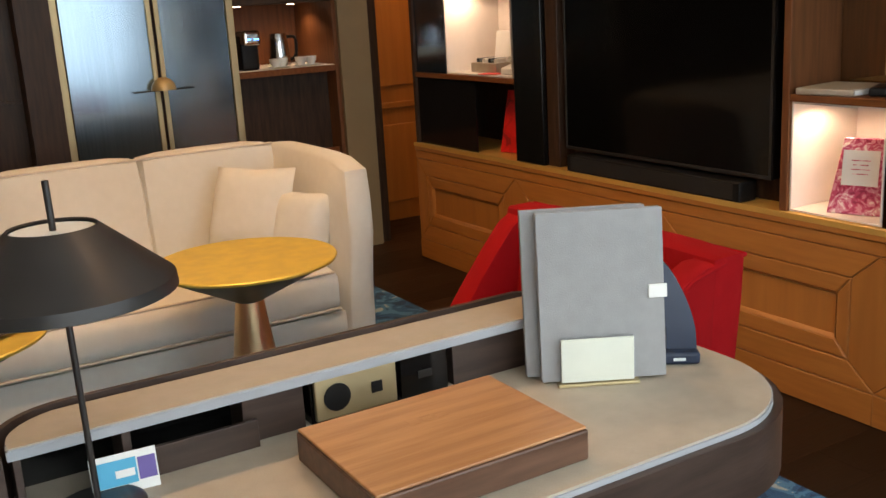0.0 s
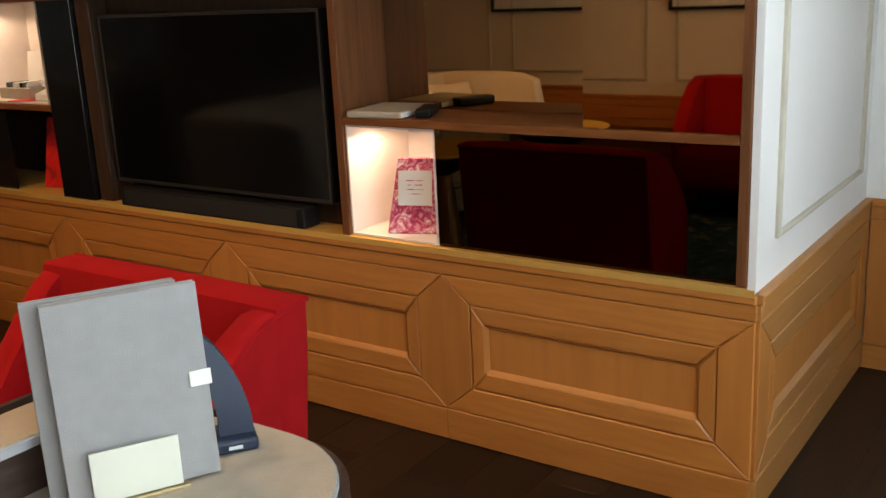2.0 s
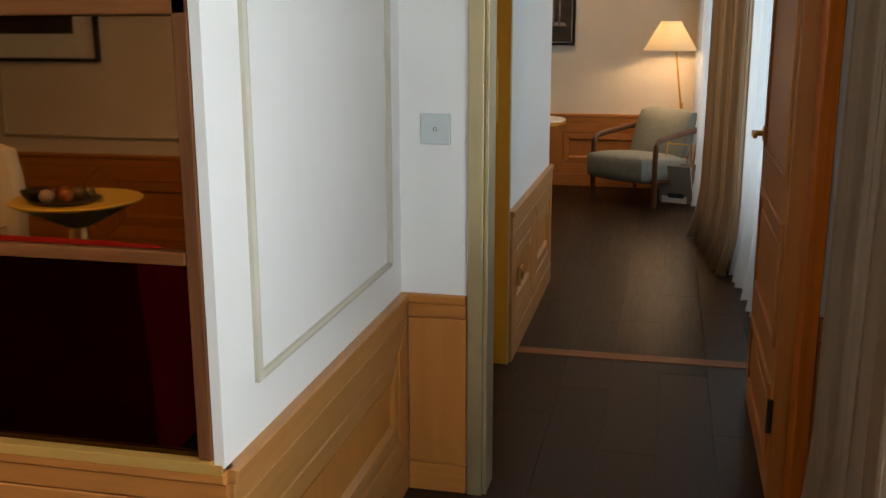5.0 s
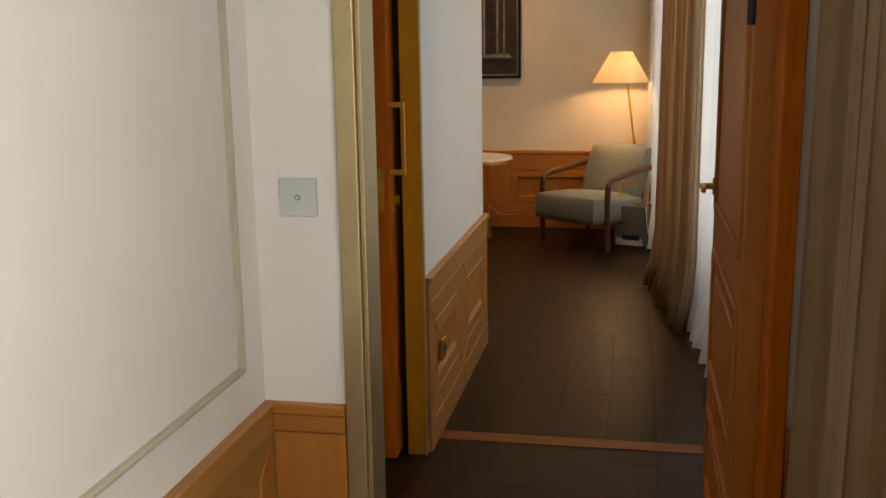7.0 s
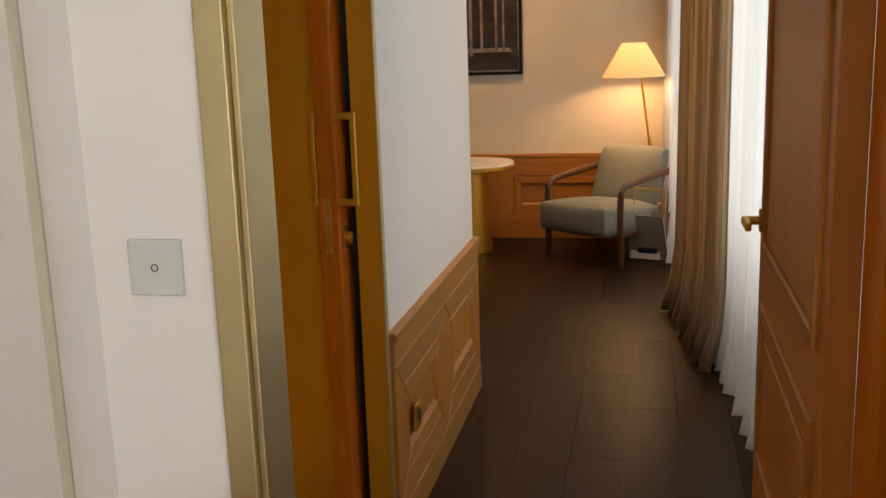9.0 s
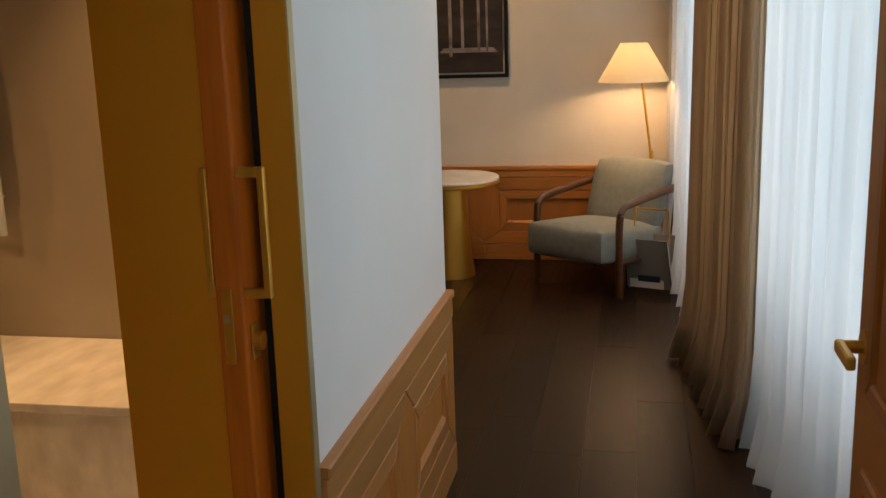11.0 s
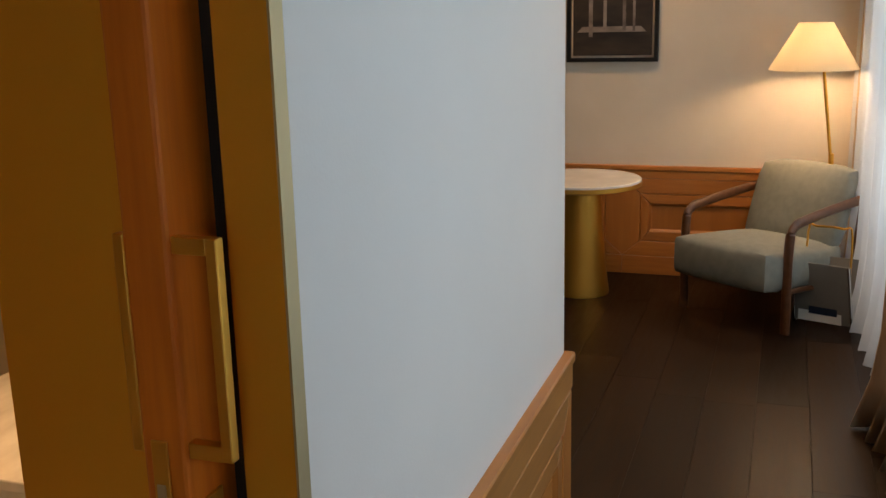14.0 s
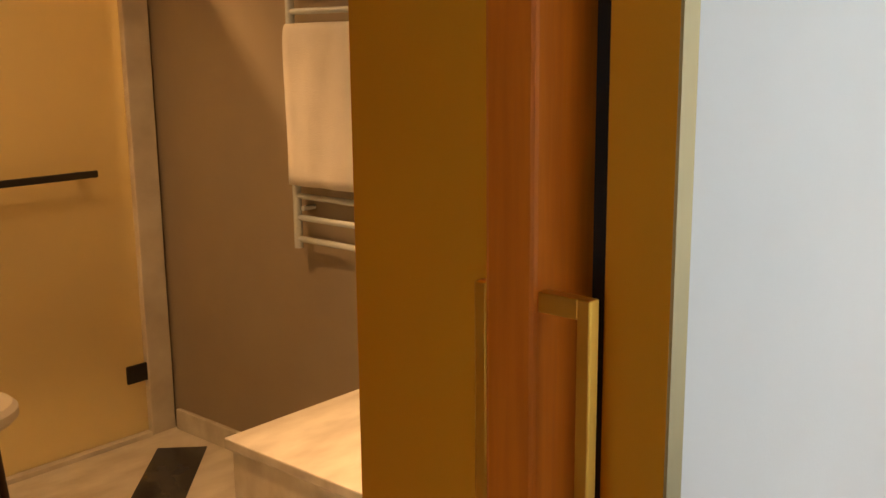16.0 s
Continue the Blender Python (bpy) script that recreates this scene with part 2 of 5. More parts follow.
def thing(name, label, category, at=(0, 0, 0), rz=0.0, group="", kind=""):
    ob = new(name)
    ob.empty_display_size = 0.1
    ob.matrix_world = pose(*at, 0, 0, rz)
    return tagged(ob, label, category, group, kind)


def box(x0, x1, y0, y1, z0, z1, bev=0.0, seg=2, bm=None):
    bm = bm or bmesh.new()
    vs = [bm.verts.new((x, y, z)) for x in (x0, x1) for y in (y0, y1) for z in (z0, z1)]
    fs = [bm.faces.new([vs[i] for i in f]) for f in ((0, 1, 3, 2), (4, 6, 7, 5), (0, 4, 5, 1), (2, 3, 7, 6), (0, 2, 6, 4), (1, 5, 7, 3))]
    if bev:
        es = list({e for f in fs for e in f.edges})
        bmesh.ops.bevel(bm, geom=es, offset=bev, segments=seg, affect="EDGES", profile=0.5)
    return bm


def prism(pts, h0, h1, frame_m, bev=0.0, bm=None):
    """A flat polygon (u, v) raised from h0 to h1, laid into the world by a 4x4."""
    bm = bm or bmesh.new()
    lo = [bm.verts.new(frame_m @ Vector((u, v, h0))) for u, v in pts]
    hi = [bm.verts.new(frame_m @ Vector((u, v, h1))) for u, v in pts]
    k = len(pts)
    top = bm.faces.new(hi)
    bm.faces.new(lo[::-1])
    for i in range(k):
        bm.faces.new((lo[i], lo[(i + 1) % k], hi[(i + 1) % k], hi[i]))
    if bev:
        bmesh.ops.bevel(bm, geom=list(top.edges), offset=bev, segments=1, affect="EDGES")
    return bm


def lathe(profile, seg=48, at=(0, 0, 0), bm=None):
    bm = bm or bmesh.new()
    rings = []
    for r, z in profile:
        if r < 1e-5:
            rings.append([bm.verts.new((at[0], at[1], at[2] + z))])
        else:
            rings.append([bm.verts.new((at[0] + r * math.cos(2 * math.pi * i / seg), at[1] + r * math.sin(2 * math.pi * i / seg), at[2] + z)) for i in range(seg)])
    for a, b in zip(rings, rings[1:]):
        for i in range(seg):
            j = (i + 1) % seg
            q = [a[i % len(a)], a[j % len(a)], b[j % len(b)], b[i % len(b)]]
            q = list(dict.fromkeys(q))
            if len(q) > 2:
                bm.faces.new(q)
    return bm


def tube(pts, r, seg=10, bm=None, flat=1.0):
    bm = bm or bmesh.new()
    pts = [Vector(p) for p in pts]
    rings = []
    for i, p in enumerate(pts):
        d = (pts[min(i + 1, len(pts) - 1)] - pts[max(i - 1, 0)]).normalized()
        a = d.cross(Vector((0, 0, 1)) if abs(d.z) < 0.95 else Vector((0, 1, 0))).normalized()
        b = d.cross(a).normalized()
        rings.append([bm.verts.new(p + r * (math.cos(2 * math.pi * k / seg) * a + flat * math.sin(2 * math.pi * k / seg) * b)) for k in range(seg)])
    for a, b in zip(rings, rings[1:]):
        for k in range(seg):
            bm.faces.new((a[k], a[(k + 1) % seg], b[(k + 1) % seg], b[k]))
    bm.faces.new(rings[0][::-1]), bm.faces.new(rings[-1])
    return bm


def bend(points, steps=8):
    """A smooth line through the points (Catmull-Rom)."""
    p = [Vector(q) for q in points]
    p = [2 * p[0] - p[1]] + p + [2 * p[-1] - p[-2]]
    out = []
    for i in range(1, len(p) - 2):
        for s in range(steps):
            t = s / steps
            out.append(0.5 * (2 * p[i] + (p[i + 1] - p[i - 1]) * t + (2 * p[i - 1] - 5 * p[i] + 4 * p[i + 1] - p[i + 2]) * t * t + (3 * p[i] - p[i - 1] - 3 * p[i + 1] + p[i + 2]) * t ** 3))
    return out + [p[-2]]


def wall(name, x0, x1, y0, y1, z0, z1, material, label="plain painted wall"):
    return tagged(part(name, box(x0, x1, y0, y1, z0, z1), material), label, "wall", kind="structure")


def on_wall(origin, along, normal):
    """u runs along the wall, v up, w out of it."""
    u, w = Vector(along), Vector(normal)
    v = Vector((0, 0, 1))
    m = Matrix((u, v, w)).transposed().to_4x4()
    m.translation = Vector(origin)
    return m


BASE_H, FIELD_H, RAIL_H = 0.108, 0.553, 0.625


def wainscot(name, fm, bounds, along_mat, label="oak wainscot with mitred raised panels", rail_mat=None, ends=(0, 0), rail_h=RAIL_H):
    """Skirting, mitred frames round sunk panels and a rail, from bounds[0] to bounds[-1] along the wall."""
    root = tagged(new(name), label, "wainscot", kind="structure")
    a, b = bounds[0] + ends[0], bounds[-1] + ends[1]
    part("backing", prism([(a, 0), (b, 0), (b, rail_h - 0.01), (a, rail_h - 0.01)], -0.012, 0.004, fm), along_mat, root)
    for p, q in zip(bounds, bounds[1:]):
        pa, qa = (a if p == bounds[0] else p), (b if q == bounds[-1] else q)
        part("skirting", prism([(pa + 0.0008, 0.002), (qa - 0.0008, 0.002), (qa - 0.0008, BASE_H - 0.002), (pa + 0.0008, BASE_H - 0.002)], 0.004, 0.020, fm, 0.002), along_mat, root)
    part("rail", prism([(a, FIELD_H + 0.002), (b, FIELD_H + 0.002), (b, rail_h - 0.028), (a, rail_h - 0.028)], 0.004, 0.019, fm, 0.002), along_mat, root)
    part("rail_cap", prism([(a, rail_h - 0.026), (b, rail_h - 0.026), (b, rail_h), (a, rail_h)], -0.012, 0.026, fm, 0.004), rail_mat or along_mat, root)
    for p, q in zip(bounds, bounds[1:]):
        z0, z1 = BASE_H, FIELD_H
        w1, h1 = min(0.098, (q - p) * 0.16), 0.086
        w2, h2 = w1 + 0.052, h1 + 0.060
        r0, r1, r2 = [(p + w, q - w, z0 + h, z1 - h) for w, h in ((0, 0), (w1, h1), (w2, h2))]
        for (o, i, top, bv) in ((r0, r1, 0.018, 0.0025), (r1, r2, 0.0165, 0.0045)):
            oo = [(o[0], o[2]), (o[1], o[2]), (o[1], o[3]), (o[0], o[3])]
            ii = [(i[0], i[2]), (i[1], i[2]), (i[1], i[3]), (i[0], i[3])]
            for k in range(4):
                if o is r0 and ((k == 1 and q != bounds[-1]) or (k == 3 and p != bounds[0])):
                    continue
                quad = [oo[k], oo[(k + 1) % 4], ii[(k + 1) % 4], ii[k]]
                cx, cy = sum(c[0] for c in quad) / 4, sum(c[1] for c in quad) / 4
                sx, sy = max(c[0] for c in quad) - min(c[0] for c in quad), max(c[1] for c in quad) - min(c[1] for c in quad)
                quad = [(cx + (c[0] - cx) * (1 - 0.003 / sx), cy + (c[1] - cy) * (1 - 0.003 / sy)) for c in quad]
                part("board", prism(quad, 0.004, top, fm, bv), along_mat if k % 2 == 0 else wood_v, root)
        r3 = (r2[0] + 0.009, r2[1] - 0.009, r2[2] + 0.011, r2[3] - 0.009)
        oo, ii = [[(c[0], c[2]), (c[1], c[2]), (c[1], c[3]), (c[0], c[3])] for c in (r2, r3)]
        for k in range(4):
            m = (k + 1) % 4
            bm = bmesh.new()
            low = [bm.verts.new(fm @ Vector((*c, 0.0046))) for c in (oo[k], oo[m], ii[m], ii[k])]
            top = [bm.verts.new(fm @ Vector((*c, h))) for c, h in ((oo[k], 0.0155), (oo[m], 0.0155), (ii[m], 0.0056), (ii[k], 0.0056))]
            bm.faces.new(low[::-1]), bm.faces.new(top)
            for a2 in range(4):
                b2 = (a2 + 1) % 4
                bm.faces.new((low[a2], low[b2], top[b2], top[a2]))
            part("bead", bm, along_mat if k % 2 == 0 else wood_v, root)
        part("panel", prism([(r2[0], r2[2]), (r2[1], r2[2]), (r2[1], r2[3]), (r2[0], r2[3])], 0.0, 0.0048, fm), wood_v, root)
    for i in range(1, len(bounds) - 1):
        c = bounds[i]
        wl, wr = (min(0.098, abs(c - o) * 0.16) for o in (bounds[i - 1], bounds[i + 1]))
        z0, z1 = BASE_H, FIELD_H
        hexa = [(c, z0 + 0.002), (c + wr - 0.0015, z0 + 0.087), (c + wr - 0.0015, z1 - 0.087), (c, z1 - 0.002), (c - wl + 0.0015, z1 - 0.087), (c - wl + 0.0015, z0 + 0.087)]
        part("board", prism(hexa, 0.004, 0.017, fm, 0.0025), wood_v, root)
    return root


def moulding(name, fm, u0, u1, v0, v1, material, label):
    root = tagged(new(name), label, "moulding", kind="structure")
    w = 0.015
    for quad in ([(u0, v0), (u1, v0), (u1 - w, v0 + w), (u0 + w, v0 + w)], [(u1, v0), (u1, v1), (u1 - w, v1 - w), (u1 - w, v0 + w)], [(u1, v1), (u0, v1), (u0 + w, v1 - w), (u1 - w, v1 - w)], [(u0, v1), (u0, v0), (u0 + w, v0 + w), (u0 + w, v1 - w)]):
        part("strip", prism(quad, 0.0, 0.014, fm, 0.005), material, root)
    return root


# ---- large structure ----
WX, TVX, WY, SWX, CORY, FARX, BACKY, WINY = -1.07, 2.715, 1.02, 3.93, 0.89, 9.73, 5.85, -0.45
part_floor = tagged(part("floor", box(WX - 0.2, FARX + 0.2, WINY - 0.3, 6.6, -0.1, -0.012), floor_gap), "dark plank floor over the whole suite", "floor", kind="structure")
tagged(part("ceiling", box(WX - 0.2, FARX + 0.2, WINY - 0.3, 6.6, CEIL, CEIL + 0.1), ceil_m), "plain white ceiling", "ceiling", kind="structure")
wall("wall_west", WX - 0.2, WX, WINY - 0.3, 6.6, 0, CEIL, cream, "cream wall with panel mouldings and wainscot")
wall("wall_back", WX, SWX, BACKY, BACKY + 0.2, 0, CEIL, cream, "cream rear wall of the living room")
wall("wall_tv_core", 3.15, SWX + 0.1, WY + 0.0, 4.80, 0, CEIL, white, "white painted wall block beside the television wall")
wall("wall_side_white", TVX + 0.003, 3.15, WY, WY + 0.02, 0, CEIL, white, "white painted side wall of the television cabinet")
wall("wall_switch", SWX, SWX + 0.10, 0.81, WY, 0, CEIL, white, "narrow white wall with a light switch")
wall("wall_door_right", SWX, SWX + 0.10, WINY, -0.15, 0, CEIL, white, "narrow white wall beside the door")
wall("wall_door_head", SWX, SWX + 0.10, -0.15, 0.81, 2.15, CEIL, white, "white wall over the doorway")
wall("wall_far", FARX, FARX + 0.2, WINY - 0.3, 6.6, 0, CEIL, cream, "cream bedroom wall with oak wainscot")
wall("wall_bedroom_back", 6.72, FARX, 4.4, 4.6, 0, CEIL, cream, "cream bedroom wall")
wall("wall_bath_back", SWX + 0.1, 6.72, 4.6, 4.8, 0, CEIL, bathwall, "stone bathroom wall")
wall("wall_bath_west", SWX + 0.10, SWX + 0.2, 1.02, 4.6, 0, CEIL, bathwall, "stone bathroom wall")
wall("wall_bath_east", 6.45, 6.55, 1.30, 4.6, 0, CEIL, bathwall, "taupe stone bathroom wall")
wall("wall_partition", 6.55, 6.72, 1.30, 4.6, 0, CEIL, white, "white partition between bath and bedroom")
wall("wall_bath_head", SWX + 0.1, 5.112, CORY, 1.02, 2.15, CEIL, white, "white wall over the bathroom doorway")
wall("wall_alcove_end", SWX + 0.02, SWX + 0.1, 4.80, BACKY, 0, CEIL, cream, "cream wall")

# corridor wall with a rounded end, hollow pocket for the sliding door
END = 6.56


def corridor_wall():
    pts = [(5.113, CORY), (END - 0.08, CORY)]
    for k in range(1, 9):
        a = radians(-90 + 90 * k / 8)
        pts.append((END - 0.08 + 0.08 * math.cos(a), CORY + 0.08 + 0.08 * math.sin(a)))
    pts += [(END, 1.27), (END - 0.17, 1.27), (END - 0.17, 0.955), (5.113, 0.955)]
    ob = part("wall_corridor", prism(pts, 0, CEIL, Matrix.Identity(4)), white, smooth=True)
    tagged(ob, "white painted corridor wall with a rounded end", "wall", kind="structure")
    wall("wall_corner_return", END - 0.17, 6.72, 1.272, 1.298, 0, CEIL, white, "white wall behind the rounded corner")
    wall("wall_pocket_back", 5.113, END - 0.172, 1.05, 1.27, 0, CEIL, bathwall, "stone wall behind the sliding door pocket")


corridor_wall()


def window_wall():
    for i, (a, b) in enumerate(((WX, -0.7), (2.9, 4.95), (9.25, FARX))):
        wall(f"wall_window_{i + 1}", a, b, WINY - 0.2, WINY, 0, CEIL, white, "white window wall")
    wall("wall_window_head", -0.7, 9.25, WINY - 0.2, WINY, 2.5, CEIL, white, "white wall over the windows")
    wall("wall_window_sill", -0.7, 9.25, WINY - 0.2, WINY, 0, 0.60, white, "low white window sill wall")
    for i, (a, b) in enumerate(((-0.7, 2.9), (4.95, 9.25))):
        w = tagged(new(f"window_{i + 1}"), "tall window with slim metal frame", "window", kind="structure")
        for k in range(5):
            x = a + (b - a) * k / 4
            part("mullion", box(x - 0.025, x + 0.025, WINY - 0.14, WINY - 0.08, 0.60, 2.5, 0.004), steel, w)
        part("transom", box(a, b, WINY - 0.135, WINY - 0.085, 0.60, 0.65, 0.004), steel, w)
        part("transom", box(a, b, WINY - 0.135, WINY - 0.085, 2.45, 2.5, 0.004), steel, w)


window_wall()

# wainscots
TV_BOUNDS = [1.013, 1.98, 2.93, 3.885, 4.81]
wainscot("wainscot_tv", on_wall((TVX + 0.012, 5.823, 0), (0, -1, 0), (-1, 0, 0)), [5.823 - y for y in TV_BOUNDS[::-1]], wood_h, "oak wainscot with mitred sunk panels below the television", ends=(0, 0.0))
wainscot("wainscot_side", on_wall((TVX, WY, 0), (1, 0, 0), (0, -1, 0)), [0.0, SWX - TVX], wood_x_daylit, "oak wainscot beside the doorway, coloured pale for daylight")
def plain_wainscot(name, fm, u0, u1, label, mm):
    root = tagged(new(name), label, "wainscot", kind="structure")
    part("skirting", prism([(u0, 0.002), (u1, 0.002), (u1, 0.09), (u0, 0.09)], 0, 0.016, fm, 0.002), mm, root)
    part("panel", prism([(u0, 0.092), (u1, 0.092), (u1, 0.553), (u0, 0.553)], 0, 0.012, fm, 0.002), wood_v, root)
    part("rail", prism([(u0, 0.556), (u1, 0.556), (u1, 0.598), (u0, 0.598)], 0, 0.014, fm, 0.002), mm, root)
    part("rail_cap", prism([(u0, 0.600), (u1, 0.600), (u1, RAIL_H), (u0, RAIL_H)], -0.01, 0.022, fm, 0.003), mm, root)


plain_wainscot("wainscot_switch", on_wall((SWX, 0, 0), (0, -1, 0), (-1, 0, 0)), -(WY - 0.022), -0.822, "plain oak wainscot below the light switch", wood_h)
plain_wainscot("wainscot_door_right", on_wall((SWX, 0, 0), (0, -1, 0), (-1, 0, 0)), 0.152, 0.44, "plain oak wainscot beside the door", wood_h)
wainscot("wainscot_corridor", on_wall((5.115, CORY, 0), (1, 0, 0), (0, -1, 0)), [0.0, 0.69, 1.385], wood_x_daylit, "oak wainscot along the corridor, coloured pale for daylight", ends=(0, 0.005), rail_h=0.648)
wainscot("wainscot_far", on_wall((FARX, 0, 0), (0, -1, 0), (-1, 0, 0)), [-4.4, -3.4, -2.4, -1.25, -0.35, 0.44], wood_h, "warm oak wainscot behind the armchair")
wainscot("wainscot_west", on_wall((WX, 0, 0), (0, 1, 0), (1, 0, 0)), [-0.4, 0.6, 1.6, 2.6, 3.6, 4.6, 5.8], wood_h, "oak wainscot on the cream wall")
moulding("moulding_side", on_wall((TVX, WY, 0), (1, 0, 0), (0, -1, 0)), 0.15, 1.085, 0.735, 2.35, greige, "beige picture moulding on the white wall")
for k, (a, b) in enumerate(((0.7, 1.5), (1.65, 2.75), (2.95, 4.25), (4.45, 5.4))):
    moulding(f"moulding_west_{k + 1}", on_wall((WX, 0, 0), (0, 1, 0), (1, 0, 0)), a, b, 0.72, 2.35, greige, "beige picture moulding on the cream wall")

# ---- television wall ----
def tv_wall():
    root = thing("media_cabinet", "brown wooden media wall with niches over an oak base", "cabinet")
    x0, back = TVX, TVX + 0.34
    part("sill", box(x0 - 0.0125, back, 1.042, 4.81, RAIL_H + 0.001, RAIL_H + 0.012, 0.003), sill_brass, root, "brass edged sill")
    part("sill_edge", box(x0 - 0.0155, x0 - 0.013, 1.016, 4.81, RAIL_H - 0.006, RAIL_H + 0.014, 0.001), sill_brass, root, "bright brass edge")
    part("back_panel", box(back, back + 0.02, 1.06, 4.81, 0.0, 2.5), walnut, root)
    part("top_panel", box(x0, back, 1.042, 4.81, 1.42, 1.46, 0.003), brownwood, root)
    part("upper_panel", box(x0 + 0.005, back, 1.06, 4.81, 1.465, 2.6, 0.003), brownwood, root)
    for y, w, mm in ((1.056, 0.028, brownwood_v), (2.355, 0.03, brownwood_v), (4.79, 0.03, walnut)):
        part("upright", box(x0, back, y - w / 2, y + w / 2, RAIL_H + 0.012, 2.6, 0.003), mm, root)
    # dark pillars beside the screen
    part("pillar", box(x0 - 0.002, back, 3.66, 3.87, RAIL_H + 0.013, 1.42, 0.003), blackglass, root, "black glass pillar")
    part("pillar", box(x0 + 0.02, back, 3.575, 3.655, RAIL_H + 0.013, 1.42, 0.003), walnut, root)
    part("screen_back", box(x0 + 0.10, x0 + 0.12, 2.375, 3.57, RAIL_H + 0.013, 1.42), walnut, root, "dark walnut panel behind the screen")
    # shelves
    part("shelf", box(x0, back, 1.071, 2.338, 0.998, 1.022, 0.003), brownwood, root)
    part("shelf", box(x0, back, 3.872, 4.775, 0.986, 1.010, 0.003), brownwood, root)
    # niche by the screen, lit
    def lined(y0, y1, z0, z1):
        n = part("niche_lining", box(back - 0.008, back - 0.002, y0, y1, z0, z1), pinkwhite, root, "white lit niche lining")
        part("side", box(x0 + 0.012, back - 0.009, y1 - 0.006, y1, z0, z1), pinkwhite, n)
        part("side", box(x0 + 0.012, back - 0.009, y0, y0 + 0.006, z0, z1), pinkwhite, n)
        part("bottom", box(x0 + 0.012, back - 0.009, y0 + 0.007, y1 - 0.007, z0, z0 + 0.006), pinkwhite, n)
        part("top", box(x0 + 0.012, back - 0.009, y0 + 0.007, y1 - 0.007, z1 - 0.006, z1), pinkwhite, n)
        part("light_puck", lathe([(0, 0), (0.022, 0), (0.022, 0.004), (0, 0.004)], 20, (x0 + 0.10, y1 - 0.09, z1 - 0.0105)), led, n, "glowing light puck")
        spot("niche_light", (x0 + 0.10, y1 - 0.09, z1 - 0.014), 4.5, (1.0, 0.74, 0.55), 165, 0.4, 0.02)
    lined(1.996, 2.338, RAIL_H + 0.014, 0.996)
    lined(3.90, 4.47, 1.012, 1.418)
    # bronze mirrors
    part("mirror_panel", box(x0 + 0.012, x0 + 0.02, 1.071, 1.992, RAIL_H + 0.013, 0.996), shadeglass, root, "mirror panel coloured nearly black for the shaded reflection")
    part("mirror_panel", box(x0 + 0.012, x0 + 0.02, 1.071, 1.50, 1.024, 1.418), darkglass, root, "dark bronze mirror panel")
    part("mirror_panel", box(back - 0.10, back - 0.092, 1.505, 2.336, 1.024, 1.418), darkglass, root, "dark bronze mirror panel")
    part("mirror_panel", box(x0 + 0.012, x0 + 0.02, 4.475, 4.772, 1.012, 1.418), steel, root, "dark metal panel")
    part("mirror_panel", box(x0 + 0.012, x0 + 0.02, 4.22, 4.772, RAIL_H + 0.013, 0.984), blackglass, root, "black glass panel")
    for z0, z1 in ((RAIL_H + 0.014, 0.984),):
        part("back_lining", box(back - 0.008, back - 0.002, 3.88, 4.215, z0, z1), brownwood, root)


tv_wall()


def television():
    tv = thing("television", "large black flat television, switched off", "television", (TVX + 0.05, 2.995, 0))
    part("screen", box(-0.0105, -0.006, -0.545, 0.545, 0.735, 1.345), screen_m, tv, "dark glossy screen")
    part("bezel", box(-0.004, 0.045, -0.557, 0.557, 0.722, 1.357, 0.004), black, tv)
    for y0, y1, z0, z1 in ((-0.557, 0.557, 0.722, 0.7345), (-0.557, 0.557, 1.3455, 1.357), (-0.557, -0.5455, 0.735, 1.345), (0.5455, 0.557, 0.735, 1.345)):
        part("frame_strip", box(-0.013, -0.0045, y0, y1, z0, z1, 0.001), lampblack, tv)
    bar = thing("soundbar", "long black soundbar below the television", "soundbar", (TVX + 0.02, 3.01, RAIL_H + 0.012))
    part("body", box(-0.03, 0.055, -0.48, 0.48, 0.0, 0.072, 0.008, 3), black, bar)
    part("grille", box(-0.0325, -0.031, -0.45, 0.45, 0.008, 0.064), lampblack, bar)


television()


